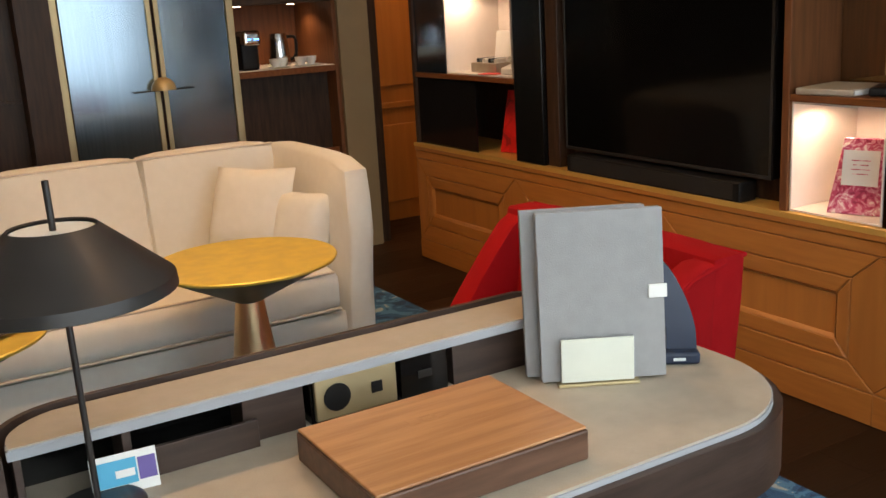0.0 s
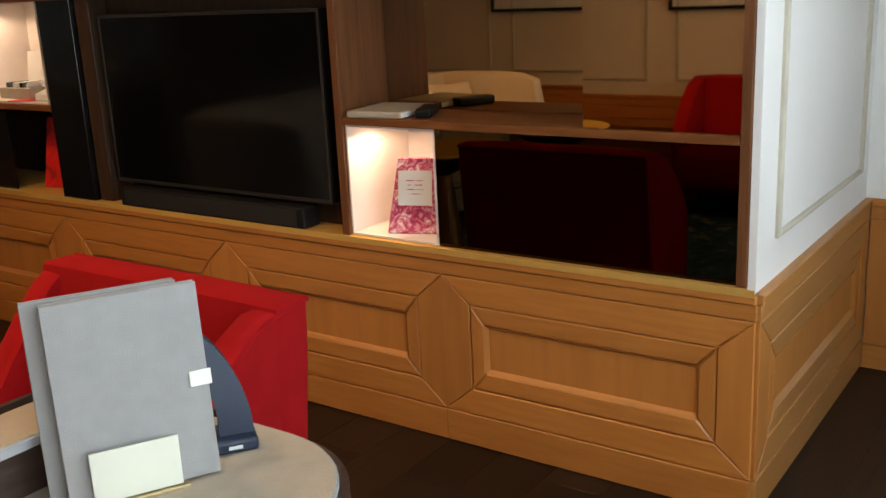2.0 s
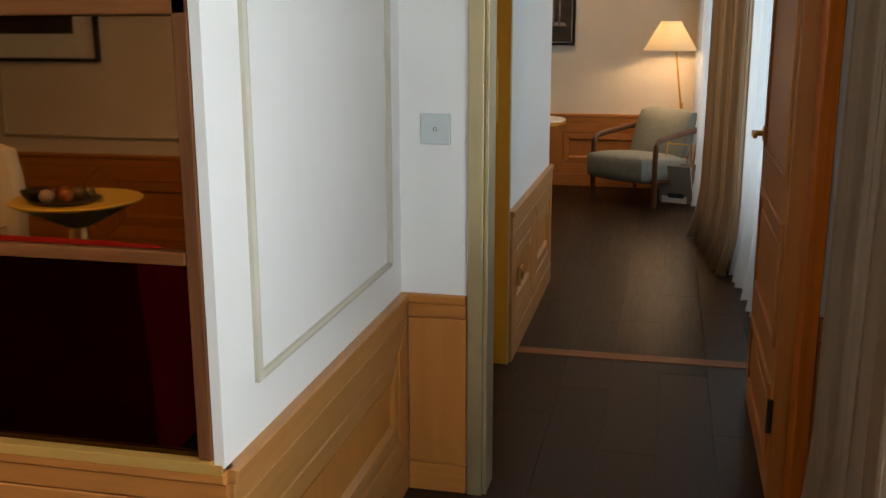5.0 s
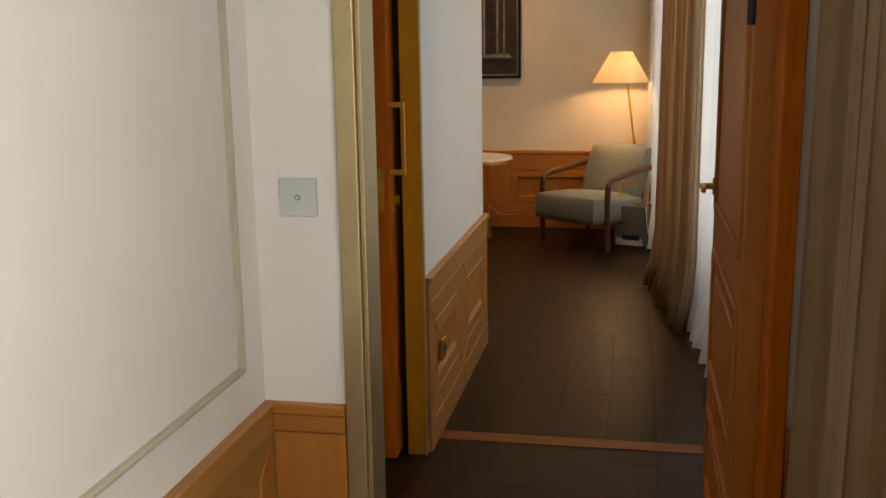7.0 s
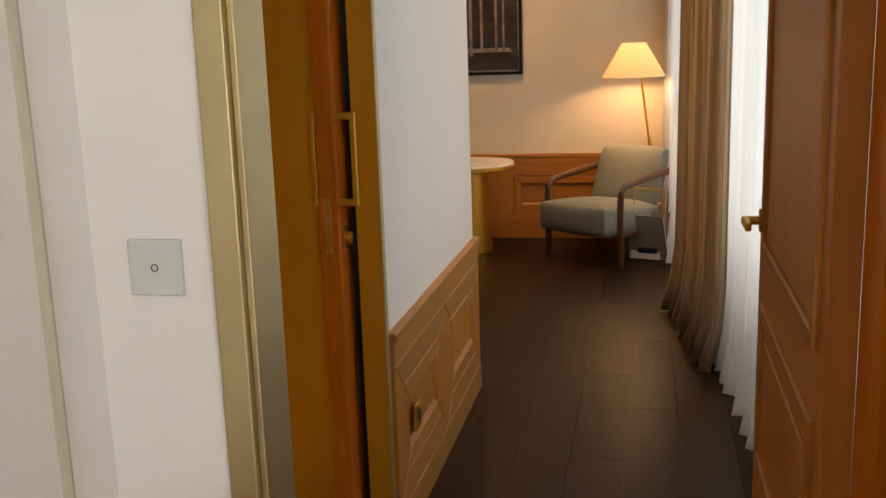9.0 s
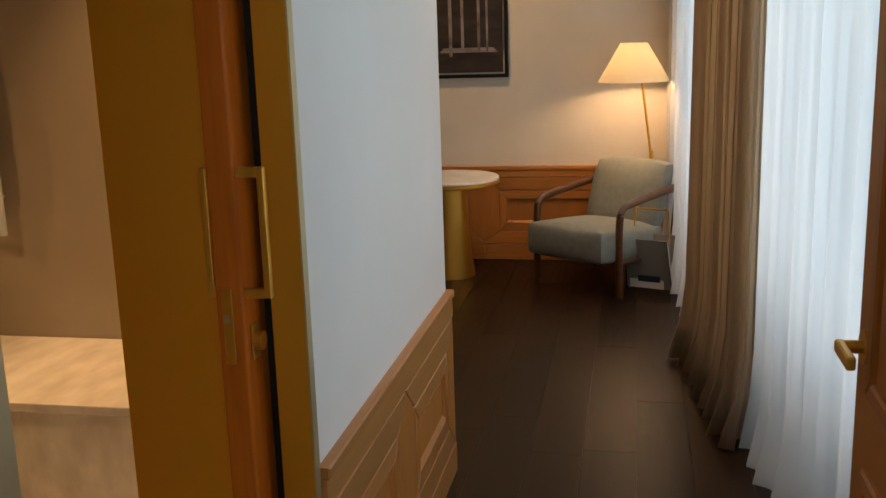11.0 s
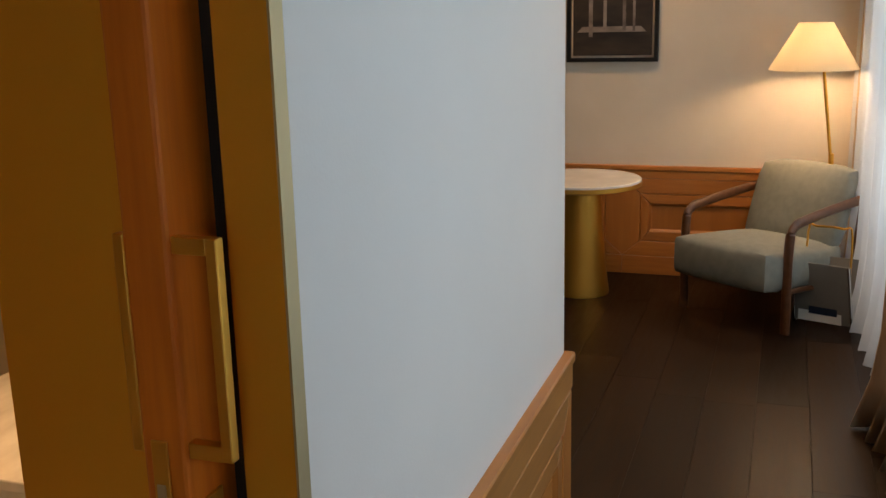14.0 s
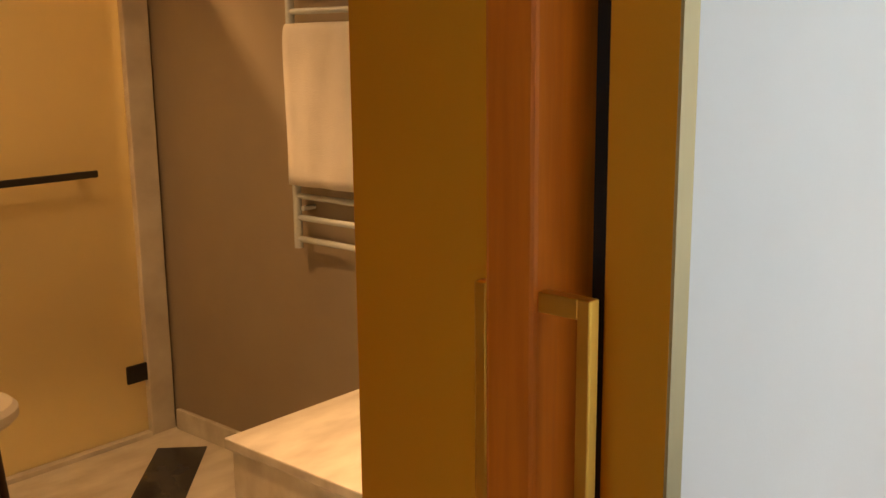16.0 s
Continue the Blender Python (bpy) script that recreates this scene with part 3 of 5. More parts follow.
def booklets():
    book = thing("folder", "cream leather folder with black clasp on the shelf", "folder", (TVX + 0.10, 2.19, 1.0225), 6)
    part("cover", box(-0.10, 0.12, -0.07, 0.13, 0, 0.022, 0.006), leather, book)
    part("page_block", box(-0.096, 0.116, -0.072, -0.05, 0.004, 0.018), paper, book)
    rem = thing("spectacle_case", "black case lying on the shelf", "case", (TVX + 0.09, 2.075, 1.0225), 25)
    part("body", box(-0.05, 0.09, -0.027, 0.027, 0, 0.028, 0.008, 3), black, rem)
    fb = thing("gift_bag", "pink floral gift box with white label", "gift box", (TVX + 0.11, 2.135, RAIL_H + 0.0205), 20)
    bm = box(-0.035, 0.035, -0.10, 0.10, 0, 0.235, 0.004)
    for v in bm.verts:
        if v.co.z > 0.2:
            v.co.x *= 0.35
            v.co.y *= 0.68
            v.co.x += 0.025
    part("body", bm, flower_m, fb)
    lm = pose(-0.034, 0, 0.15, 0, 10, 0)
    bm = box(-0.004, 0.0, -0.055, 0.055, -0.055, 0.055)
    bm.transform(lm)
    lab = part("label", bm, paper, fb, "white paper label")
    for k in range(4):
        bm = box(-0.0055, -0.0042, -0.028 + 0.004 * (k % 2), 0.028 - 0.005 * (k % 2), 0.022 - 0.014 * k, 0.025 - 0.014 * k)
        bm.transform(lm)
        part("text_line", bm, flower_m, lab)
    rb = thing("red_book", "red illustrated book leaning in the niche", "book", (TVX + 0.13, 4.02, RAIL_H + 0.0135), 15)
    bm = box(-0.012, 0.012, -0.12, 0.12, 0, 0.30, 0.002)
    bm.transform(pose(0.0, 0, 0, 0, 14, 0))
    part("cover", bm, rub, rb)
    gb = thing("stationery_box", "open white presentation box with small bottles", "box", (TVX + 0.15, 4.24, 1.019), 0)
    part("tray", box(-0.07, 0.07, -0.11, 0.11, 0, 0.045, 0.003), leather, gb)
    bm = box(-0.004, 0.004, -0.11, 0.11, 0.0, 0.14, 0.002)
    bm.transform(pose(0.075, 0, 0.05, 0, 8, 0))
    part("lid", bm, paper, gb)
    for k in range(4):
        bm = tube([(-0.05, -0.075 + 0.05 * k, 0.055), (0.05, -0.075 + 0.05 * k, 0.055)], 0.012)
        part("bottle", bm, steel if k % 2 else paper, gb, smooth=True)
    sh = thing("telephone", "small cream desk telephone", "telephone", (TVX + 0.11, 4.0, 1.019), 0)
    bm = box(-0.06, 0.06, -0.05, 0.05, 0, 0.03, 0.006)
    for v in bm.verts:
        if v.co.x > 0 and v.co.z > 0.02:
            v.co.z += 0.035
    part("base", bm, paper, sh)
    part("handset", box(-0.03, 0.08, 0.02, 0.05, 0.055, 0.08, 0.008, 3), paper, sh)
    rd = thing("red_card", "red card lying on the shelf", "card", (TVX + 0.05, 4.12, 1.019), 15)
    part("card", box(-0.035, 0.035, -0.06, 0.06, 0, 0.003), redbook_m, rd)


booklets()


# ---- desk ----
DESK_Z = 0.77


def rounded_plan(x0, x1, y0, y1, rl, rr, steps=12):
    pts = []
    for cx, cy, r, a0 in ((x1 - rr, y0 + rr, rr, -90), (x1 - rr, y1 - rr, rr, 0), (x0 + rl, y1 - rl, rl, 90), (x0 + rl, y0 + rl, rl, 180)):
        for k in range(steps + 1):
            a = radians(a0 + 90 * k / steps)
            pts.append((cx + r * math.cos(a), cy + r * math.sin(a)))
    return pts


def desk():
    d = thing("writing_desk", "smoked walnut writing desk with taupe leather top and raised ledge", "desk")
    eye4 = Matrix.Identity(4)
    part("shell", prism(rounded_plan(0.20, 1.345, 1.075, 1.575, 0.10, 0.21), DESK_Z - 0.115, DESK_Z - 0.012, eye4, 0.006), deskwood, d, smooth=True)
    part("leather_edge", prism(rounded_plan(0.212, 1.332, 1.088, 1.562, 0.10, 0.20), DESK_Z - 0.013, DESK_Z - 0.004, eye4), leather_edge, d, "grey leather edge", smooth=True)
    part("top", prism(rounded_plan(0.215, 1.329, 1.091, 1.559, 0.10, 0.197), DESK_Z - 0.006, DESK_Z, eye4, 0.002), leather, d, "taupe leather writing surface", smooth=True)
    # raised ledge at the back
    led_pts = [(1.10, 1.452), (1.10, 1.556), (0.30, 1.556)]
    for k in range(9):
        a = radians(90 + 90 * k / 8)
        led_pts.append((0.325 + 0.095 * math.cos(a), 1.461 + 0.095 * math.sin(a)))
    led_pts.append((0.230, 1.452))
    part("ledge", prism(led_pts, 0.846, 0.86, eye4, 0.002), leather_edge, d, smooth=True)
    ins = [(x, y) for x, y in led_pts]
    part("ledge_leather", prism([(min(max(x, 0.233), 1.098), min(max(y, 1.4545), 1.5545)) for x, y in ins], 0.86, 0.8625, eye4), leather, d, "taupe leather on the ledge", smooth=True)
    # rim: wooden back board that falls to the desk top at the round end
    outer = [(0.222, 1.42)] + [(0.325 + 0.105 * math.cos(radians(180 - 90 * k / 8)), 1.461 + 0.105 * math.sin(radians(180 - 90 * k / 8))) for k in range(9)] + [(0.7, 1.566), (1.09, 1.566), (1.16, 1.566)]
    outer += [(1.135 + 0.205 * math.cos(radians(90 - 90 * k / 8)), 1.361 + 0.205 * math.sin(radians(90 - 90 * k / 8))) for k in range(1, 8)]
    n = len(outer)
    bm = bmesh.new()
    rows = []
    for i, (x, y) in enumerate(outer):
        h = 0.868 if i <= 11 else 0.868 - 0.09 * min(1, (i - 11) / 6) ** 1.2
        dx, dy = (Vector(outer[min(i + 1, n - 1)]) - Vector(outer[max(i - 1, 0)])).normalized()
        rows.append([bm.verts.new(q) for q in ((x, y, DESK_Z - 0.10), (x, y, h), (x - dy * -0.009 * -1, y + dx * -0.009 * -1, h), (x - dy * 0.009, y + dx * 0.009, DESK_Z - 0.10))])
    for a, b in zip(rows, rows[1:]):
        for k in range(4):
            bm.faces.new((a[k], a[(k + 1) % 4], b[(k + 1) % 4], b[k]))
    bm.faces.new(rows[0]), bm.faces.new(rows[-1][::-1])
    part("back_board", bm, deskwood, d, smooth=True)
    part("riser", box(0.24, 1.10, 1.535, 1.545, DESK_Z, 0.846), blackglass, d, "dark back of the pigeonholes")
    for x0, x1, y0 in ((0.545, 0.64, 1.475), (0.90, 1.085, 1.475), (0.372, 0.384, 1.46), (0.236, 0.246, 1.46)):
        part("divider", box(x0, x1, y0, 1.534, DESK_Z, 0.8455, 0.001), deskwood, d)
    part("flap", box(0.39, 0.56, 1.455, 1.463, DESK_Z, 0.812, 0.001), deskwood, d)
    s = part("socket_plate", box(0.655, 0.792, 1.466, 1.476, 0.776, 0.842, 0.002), brass_pale, d, "brass socket plate")
    part("socket_back", box(0.65, 0.89, 1.477, 1.534, DESK_Z, 0.8455), blackglass, d)
    bm = tube([(0.69, 1.4655, 0.809), (0.69, 1.4635, 0.809)], 0.022, 20)
    part("socket", bm, black, s)
    part("network_port", box(0.748, 0.766, 1.4640, 1.4655, 0.800, 0.818), black, s)
    m2 = part("media_plate", box(0.80, 0.885, 1.466, 1.476, 0.776, 0.842, 0.002), blackglass, d, "black media plate")
    part("button", box(0.83, 0.855, 1.4635, 1.4655, 0.803, 0.815), lampblack, m2)
    for x, y in ((0.34, 1.2), (1.2, 1.2), (0.34, 1.48), (1.2, 1.48)):
        part("leg", lathe([(0, 0), (0.014, 0), (0.024, DESK_Z - 0.115), (0, DESK_Z - 0.115)], 16, (x, y, 0)), deskwood, d, smooth=True)


desk()


def desk_things():
    b = thing("wooden_box", "flat cherry wood box with darker sides on the desk", "box", (0.748, 1.256, DESK_Z + 0.0005))
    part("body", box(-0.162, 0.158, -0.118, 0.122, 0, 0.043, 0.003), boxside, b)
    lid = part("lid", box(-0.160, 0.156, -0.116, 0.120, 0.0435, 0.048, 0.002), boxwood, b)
    for k in range(3):
        part("engraved_mark", box(-0.03 + 0.022 * k, -0.014 + 0.022 * k, 0.03, 0.048, 0.0481, 0.0483), boxwood, lid)
    # album stand with two grey albums
    st = thing("album_stand", "small metal stand with a pale card on the desk", "stand", (1.09, 1.345, DESK_Z), -29)
    part("foot", box(-0.064, 0.066, -0.022, 0.075, 0.0, 0.005, 0.001), brass_pale, st)
    part("card", box(-0.058, 0.058, -0.016, -0.012, 0.006, 0.078, 0.001), cardgreen, st, "pale card")
    for k, (dx, dy) in enumerate(((0.0, 0.0), (-0.006, 0.034))):
        a = thing("album", "grey linen covered album standing upright", "album", (1.09 + dx, 1.345 + dy, DESK_Z + 0.0052), -29, "albums on the desk")
        bm = box(-0.088, 0.112, 0.0, 0.004, 0, 0.272, 0.001)
        bm.transform(pose(0, -0.006, 0, -6, 0, 0))
        part("front_cover", bm, album_m, a)
        bm = box(-0.084, 0.108, 0.0045, 0.016, 0.003, 0.269)
        bm.transform(pose(0, -0.006, 0, -6, 0, 0))
        part("page_block", bm, paper, a)
        bm = box(-0.088, 0.112, 0.0165, 0.0205, 0, 0.272, 0.001)
        bm.transform(pose(0, -0.006, 0, -6, 0, 0))
        part("back_cover", bm, album_m, a)
        if not k:
            bm = box(0.086, 0.116, -0.0035, -0.0005, 0.128, 0.150, 0.001)
            bm.transform(pose(0, -0.006, 0, -6, 0, 0))
            part("clasp", bm, paper, a, "white clasp")
    ph = thing("desk_phone", "navy blue handset standing beside the albums", "handset", (1.256, 1.335, DESK_Z + 0.0005), -36)
    prof = bend([(0.006, 0, 0.012), (0.004, 0.004, 0.06), (-0.010, 0.012, 0.11), (-0.034, 0.022, 0.155), (-0.066, 0.032, 0.185)], 6)
    bm = bmesh.new()
    rows = []
    for i, p in enumerate(prof):
        w = 0.025 - 0.004 * i / len(prof)
        rows.append([bm.verts.new((p.x + sx * w, p.y + sy, p.z)) for sx, sy in ((-1, -0.011), (1, -0.011), (1, 0.011), (-1, 0.011))])
    for a, c in zip(rows, rows[1:]):
        for k in range(4):
            bm.faces.new((a[k], a[(k + 1) % 4], c[(k + 1) % 4], c[k]))
    bm.faces.new(rows[0]), bm.faces.new(rows[-1][::-1])
    part("handset", bm, navy, ph, smooth=True)
    cr = part("cradle", box(-0.034, 0.034, -0.03, 0.04, 0, 0.022, 0.006, 3), navy, ph)
    part("badge", box(-0.010, 0.010, -0.0315, -0.0302, 0.008, 0.013), plate_m, cr)
    # leaflets in the pigeonhole
    lf = thing("leaflet", "blue and white leaflet standing on the desk", "leaflet", (0.365, 1.43, DESK_Z + 0.0005), -4)
    bm = box(-0.043, 0.043, 0, 0.002, 0, 0.054)
    bm.transform(pose(0, 0, 0, -12, 0, 0))
    sheet = part("sheet", bm, paper, lf)
    blue = mat("cyan print", (0.03, 0.40, 0.62), 0.5)
    violet = mat("violet print", (0.12, 0.08, 0.30), 0.5)
    for x0, x1, z0, z1, mm in ((-0.041, 0.016, 0.012, 0.046, blue), (0.018, 0.041, 0.014, 0.044, violet), (-0.012, 0.013, 0.022, 0.032, paper)):
        bm = box(x0, x1, -0.0012 - (0.0008 if mm is paper else 0), -0.0003, z0, z1)
        bm.transform(pose(0, 0, 0, -12, 0, 0))
        part("print", bm, mm, sheet)
    # lamp
    lp = thing("desk_lamp", "black metal desk lamp with wide conical shade", "lamp", (0.322, 1.40, DESK_Z + 0.0005))
    part("base", lathe([(0, 0), (0.06, 0), (0.06, 0.008), (0.055, 0.011), (0, 0.011)], 40), lampblack, lp, smooth=True)
    part("rod", tube([(0, 0, 0.011), (-0.004, 0, 0.43)], 0.0042, 10), lampblack, lp, smooth=True)
    part("shade", lathe([(0.052, 0.375), (0.135, 0.305), (0.1365, 0.29), (0.1345, 0.289), (0.133, 0.303), (0.050, 0.373), (0.052, 0.375)], 56, (-0.004, 0, 0)), lampblack, lp, smooth=True)
    part("diffuser", lathe([(0, 0.366), (0.05, 0.366), (0.05, 0.370), (0, 0.370)], 32, (-0.004, 0, 0)), paper, lp, "white diffuser disc", smooth=True)


desk_things()


# ---- lounge ----
def rug():
    r = tagged(part("rug", box(-0.45, 2.22, 1.55, 4.55, 0.0, 0.012, 0.004), rug_m), "blue and white floral patterned rug", "rug")
    return r


rug()


def soft_box(x0, x1, y0, y1, z0, z1, r, puff=0.0, seg=4):
    bm = box(x0, x1, y0, y1, z0, z1)
    bmesh.ops.subdivide_edges(bm, edges=list(bm.edges), cuts=5, use_grid_fill=True)
    c = Vector(((x0 + x1) / 2, (y0 + y1) / 2, (z0 + z1) / 2))
    h = Vector(((x1 - x0) / 2, (y1 - y0) / 2, (z1 - z0) / 2))
    r = min(r, min(h) * 0.98)
    for v in bm.verts:
        d = v.co - c
        inner = Vector([max(-h[i] + r, min(h[i] - r, d[i])) for i in range(3)])
        e = d - inner
        if e.length > 1e-6:
            e = e.normalized() * r
        n = Vector([d[i] / h[i] for i in range(3)])
        p = inner + e
        for i in range(3):
            j, k = (i + 1) % 3, (i + 2) % 3
            if abs(abs(n[i]) - 1) < 1e-4:
                p[i] += math.copysign(puff * (1 - n[j] ** 2) * (1 - n[k] ** 2), n[i])
        v.co = c + p
    return bm


def sofa():
    s = thing("sofa", "long cream upholstered sofa with flared arms and piping", "sofa")
    X0, X1, Y0, Y1, H = -0.13, 1.745, 3.46, 4.30, 0.82
    for x in (X0 + 0.15, X1 - 0.15):
        for y in (Y0 + 0.1, Y1 - 0.1):
            part("leg", lathe([(0, 0), (0.018, 0), (0.025, 0.10), (0, 0.10)], 16, (x, y, 0.0)), deskwood, s, smooth=True)
    part("base", soft_box(X0 + 0.06, X1 - 0.06, Y0 + 0.03, Y1 - 0.04, 0.09, 0.25, 0.03), sofa_m, s, smooth=True)
    n = 1
    w = (X1 - X0 - 0.26) / n
    for k in range(n):
        a = X0 + 0.13 + w * k
        c = part("seat_cushion", soft_box(a + 0.003, a + w - 0.003, Y0, Y1 - 0.15, 0.25, 0.42, 0.045, 0.018), sofa_m, s, smooth=True)
        part("piping", tube([(a + 0.02, Y0 - 0.001, 0.268), (a + w - 0.02, Y0 - 0.001, 0.268)], 0.006), pipe_m, c, smooth=True)
        part("piping", tube([(a + 0.03, Y0 + 0.012, 0.408), (a + w - 0.03, Y0 + 0.012, 0.408)], 0.005), pipe_m, c, smooth=True)
    # back in three upholstered lengths with seams between them
    m = 3
    w = (X1 - X0 - 0.14) / m
    for k in range(m):
        a = X0 + 0.07 + w * k
        bm = soft_box(a + 0.001, a + w - 0.001, Y1 - 0.17, Y1, 0.10, H, 0.030, 0.010)
        for v in bm.verts:
            v.co.y += 0.06 * max(0, v.co.z - 0.42) / 0.4
        part("backrest", bm, sofa_m, s, smooth=True)
    part("piping", tube([(X0 + 0.08, Y1 - 0.095, H - 0.002), (X1 - 0.08, Y1 - 0.095, H - 0.002)], 0.005), pipe_m, s, smooth=True)
    for side, x in ((-1, X0), (1, X1)):
        a, b = (x, x + 0.12) if side < 0 else (x - 0.12, x)
        bm = soft_box(a, b, Y0 - 0.01, Y1 + 0.02, 0.08, H - 0.005, 0.035, 0.008)
        for v in bm.verts:
            t = max(0, v.co.z - 0.3) / 0.5
            v.co.x += side * 0.035 * t
            front = max(0, (Y0 + 0.25 - v.co.y) / 0.25)
            if v.co.z > 0.5:
                v.co.z -= 0.03 * front ** 2
            v.co.y += 0.05 * front * max(0, v.co.z - 0.55) / 0.27
        part("arm", bm, sofa_m, s, smooth=True)

    def pillow(x, y, z, size, rx, rz):
        p = thing("cushion", "square cream scatter cushion on the sofa", "cushion", (x, y, z), rz, "cushions on the sofa")
        bm = bmesh.new()
        g = 12
        half = size / 2
        lay = []
        for sgn in (1, -1):
            grid = []
            for i in range(g + 1):
                row = []
                for j in range(g + 1):
                    u, w2 = i / g * 2 - 1, j / g * 2 - 1
                    th = sgn * 0.075 * max(0.0, (1 - u ** 4) * (1 - w2 ** 4)) ** 0.6
                    pin = 1 - 0.06 * (1 - abs(u) * abs(w2)) * max(abs(u), abs(w2)) ** 6
                    row.append(bm.verts.new((u * half * pin, th, half + w2 * half * pin)))
                grid.append(row)
            lay.append(grid)
        for grid in lay:
            for i in range(g):
                for j in range(g):
                    bm.faces.new((grid[i][j], grid[i + 1][j], grid[i + 1][j + 1], grid[i][j + 1]))
        bmesh.ops.remove_doubles(bm, verts=bm.verts, dist=0.0005)
        bm.transform(pose(0, 0, 0, rx, 0, 0))
        part("cover", bm, sofa_m, p, smooth=True)

    pillow(1.38, 3.86, 0.435, 0.36, -24, -52)
    pillow(1.53, 3.68, 0.435, 0.26, -22, -60)
    pillow(0.20, 3.92, 0.435, 0.36, -22, 24)


sofa()


def side_table(x, y, r, top_z, label):
    t = thing("side_table", label, "side table", (x, y, 0), group="lounge tables")
    waist = top_z - 0.135
    part("tabletop", lathe([(0, top_z), (r - 0.004, top_z), (r, top_z - 0.004), (r - 0.004, top_z - 0.012), (0, top_z - 0.012)], 72), goldtop, t, smooth=True)
    part("upper_cone", lathe([(0, top_z - 0.013), (r - 0.012, top_z - 0.013), (0.045, waist), (0, waist)], 64), darkcone, t, "dark bronze underside cone", smooth=True)
    part("stem", lathe([(0, waist - 0.001), (0.045, waist - 0.001), (0.105, 0.03), (0.135, 0.016), (0.135, 0.012), (0, 0.012)], 64), goldstem, t, smooth=True)
    return t


side_table(1.12, 3.10, 0.29, 0.62, "round gold topped side table with conical stem")
side_table(0.20, 2.95, 0.30, 0.60, "round gold topped side table with a fruit plate")


def fruit_plate():
    p = thing("serving_tray", "dark tray of fruit and glass jars on the table", "tray", (0.28, 2.95, 0.6005))
    part("tray", lathe([(0, 0), (0.13, 0), (0.16, 0.012), (0.155, 0.014), (0.125, 0.004), (0, 0.004)], 40), darkcone, p, smooth=True)
    cols = [(0.34, 0.12, 0.02), (0.16, 0.03, 0.02), (0.12, 0.09, 0.03), (0.42, 0.34, 0.28), (0.06, 0.02, 0.03)]
    for k in range(9):
        a, rr = k * 2.4, 0.02 + 0.09 * (k / 9) ** 0.5
        fr = mat("fruit skin", cols[k % 5], 0.4, scale=12) if k < 5 else bpy.data.materials["fruit skin" if k == 5 else f"fruit skin.{k - 5:03d}"]
        rad = 0.026 + 0.008 * ((k * 7) % 3) / 2
        prof = [(0, 0)] + [(rad * math.sin(radians(q)), rad - rad * 0.94 * math.cos(radians(q))) for q in range(20, 171, 25)] + [(0, rad * 1.86)]
        part("fruit", lathe(prof, 20, (rr * math.cos(a), rr * math.sin(a), 0.005)), fr, p, smooth=True)
    bowl = thing("bowl", "small black bowl on the table", "bowl", (0.33, 3.07, 0.601))
    part("body", lathe([(0, 0), (0.03, 0), (0.06, 0.03), (0.07, 0.055), (0.066, 0.055), (0.055, 0.03), (0.025, 0.008), (0, 0.008)], 36), black, bowl, smooth=True)


fruit_plate()


def red_chair(at, rz, label):
    c = thing("tub_chair", label, "armchair", at, rz, "red chairs")
    # local: faces -x, back at +x
    D, W, H = 0.56, 0.83, 0.775
    part("seat", soft_box(-D / 2, D / 2 - 0.10, -W / 2 + 0.09, W / 2 - 0.09, 0.16, 0.42, 0.05, 0.02), red_m, c, smooth=True)
    bm = soft_box(D / 2 - 0.11, D / 2, -W / 2, W / 2, 0.10, H, 0.022, 0.006)
    for v in bm.verts:
        v.co.x += 0.05 * max(0, v.co.z - 0.35) / 0.42
    part("backrest", bm, red_m, c, smooth=True)
    for sgn in (-1, 1):
        a, b = (-W / 2, -W / 2 + 0.09) if sgn < 0 else (W / 2 - 0.09, W / 2)
        bm = soft_box(-0.10, D / 2 - 0.03, a, b, 0.10, H - 0.01, 0.022, 0.006)
        for v in bm.verts:
            f = max(0.0, (D / 2 - 0.05 - v.co.x) / 0.36)
            if v.co.z > 0.3:
                v.co.z -= (0.47 * min(1.0, f) ** 1.15 if sgn > 0 else 0.34 * f ** 1.7) * (v.co.z - 0.3) / (H - 0.3)
        part("arm", bm, red_m, c, smooth=True)
        if sgn > 0:
            continue
        part("piping", tube([(D / 2 - 0.02, sgn * (W / 2 - 0.008), H - 0.018), (D / 2 - 0.12, sgn * (W / 2 - 0.008), H - 0.045), (D / 2 - 0.23, sgn * (W / 2 - 0.008), H - 0.135)], 0.006), red_m, c, smooth=True)
    part("piping", tube([(D / 2 + 0.045, -W / 2 + 0.01, H - 0.012), (D / 2 + 0.045, W / 2 - 0.01, H - 0.012)], 0.006), red_m, c, smooth=True)
    for x in (-D / 2 + 0.08, D / 2 - 0.08):
        for y in (-W / 2 + 0.08, W / 2 - 0.08):
            part("leg", lathe([(0, 0.0), (0.011, 0.0), (0.016, 0.11), (0, 0.11)], 14, (x, y, 0)), deskwood, c, smooth=True)


red_chair((1.505, 2.115, 0.012), 0, "red felt tub chair with low sloping arms")
red_chair((-0.55, 2.12, 0.012), 180, "red felt tub chair by the cream wall")


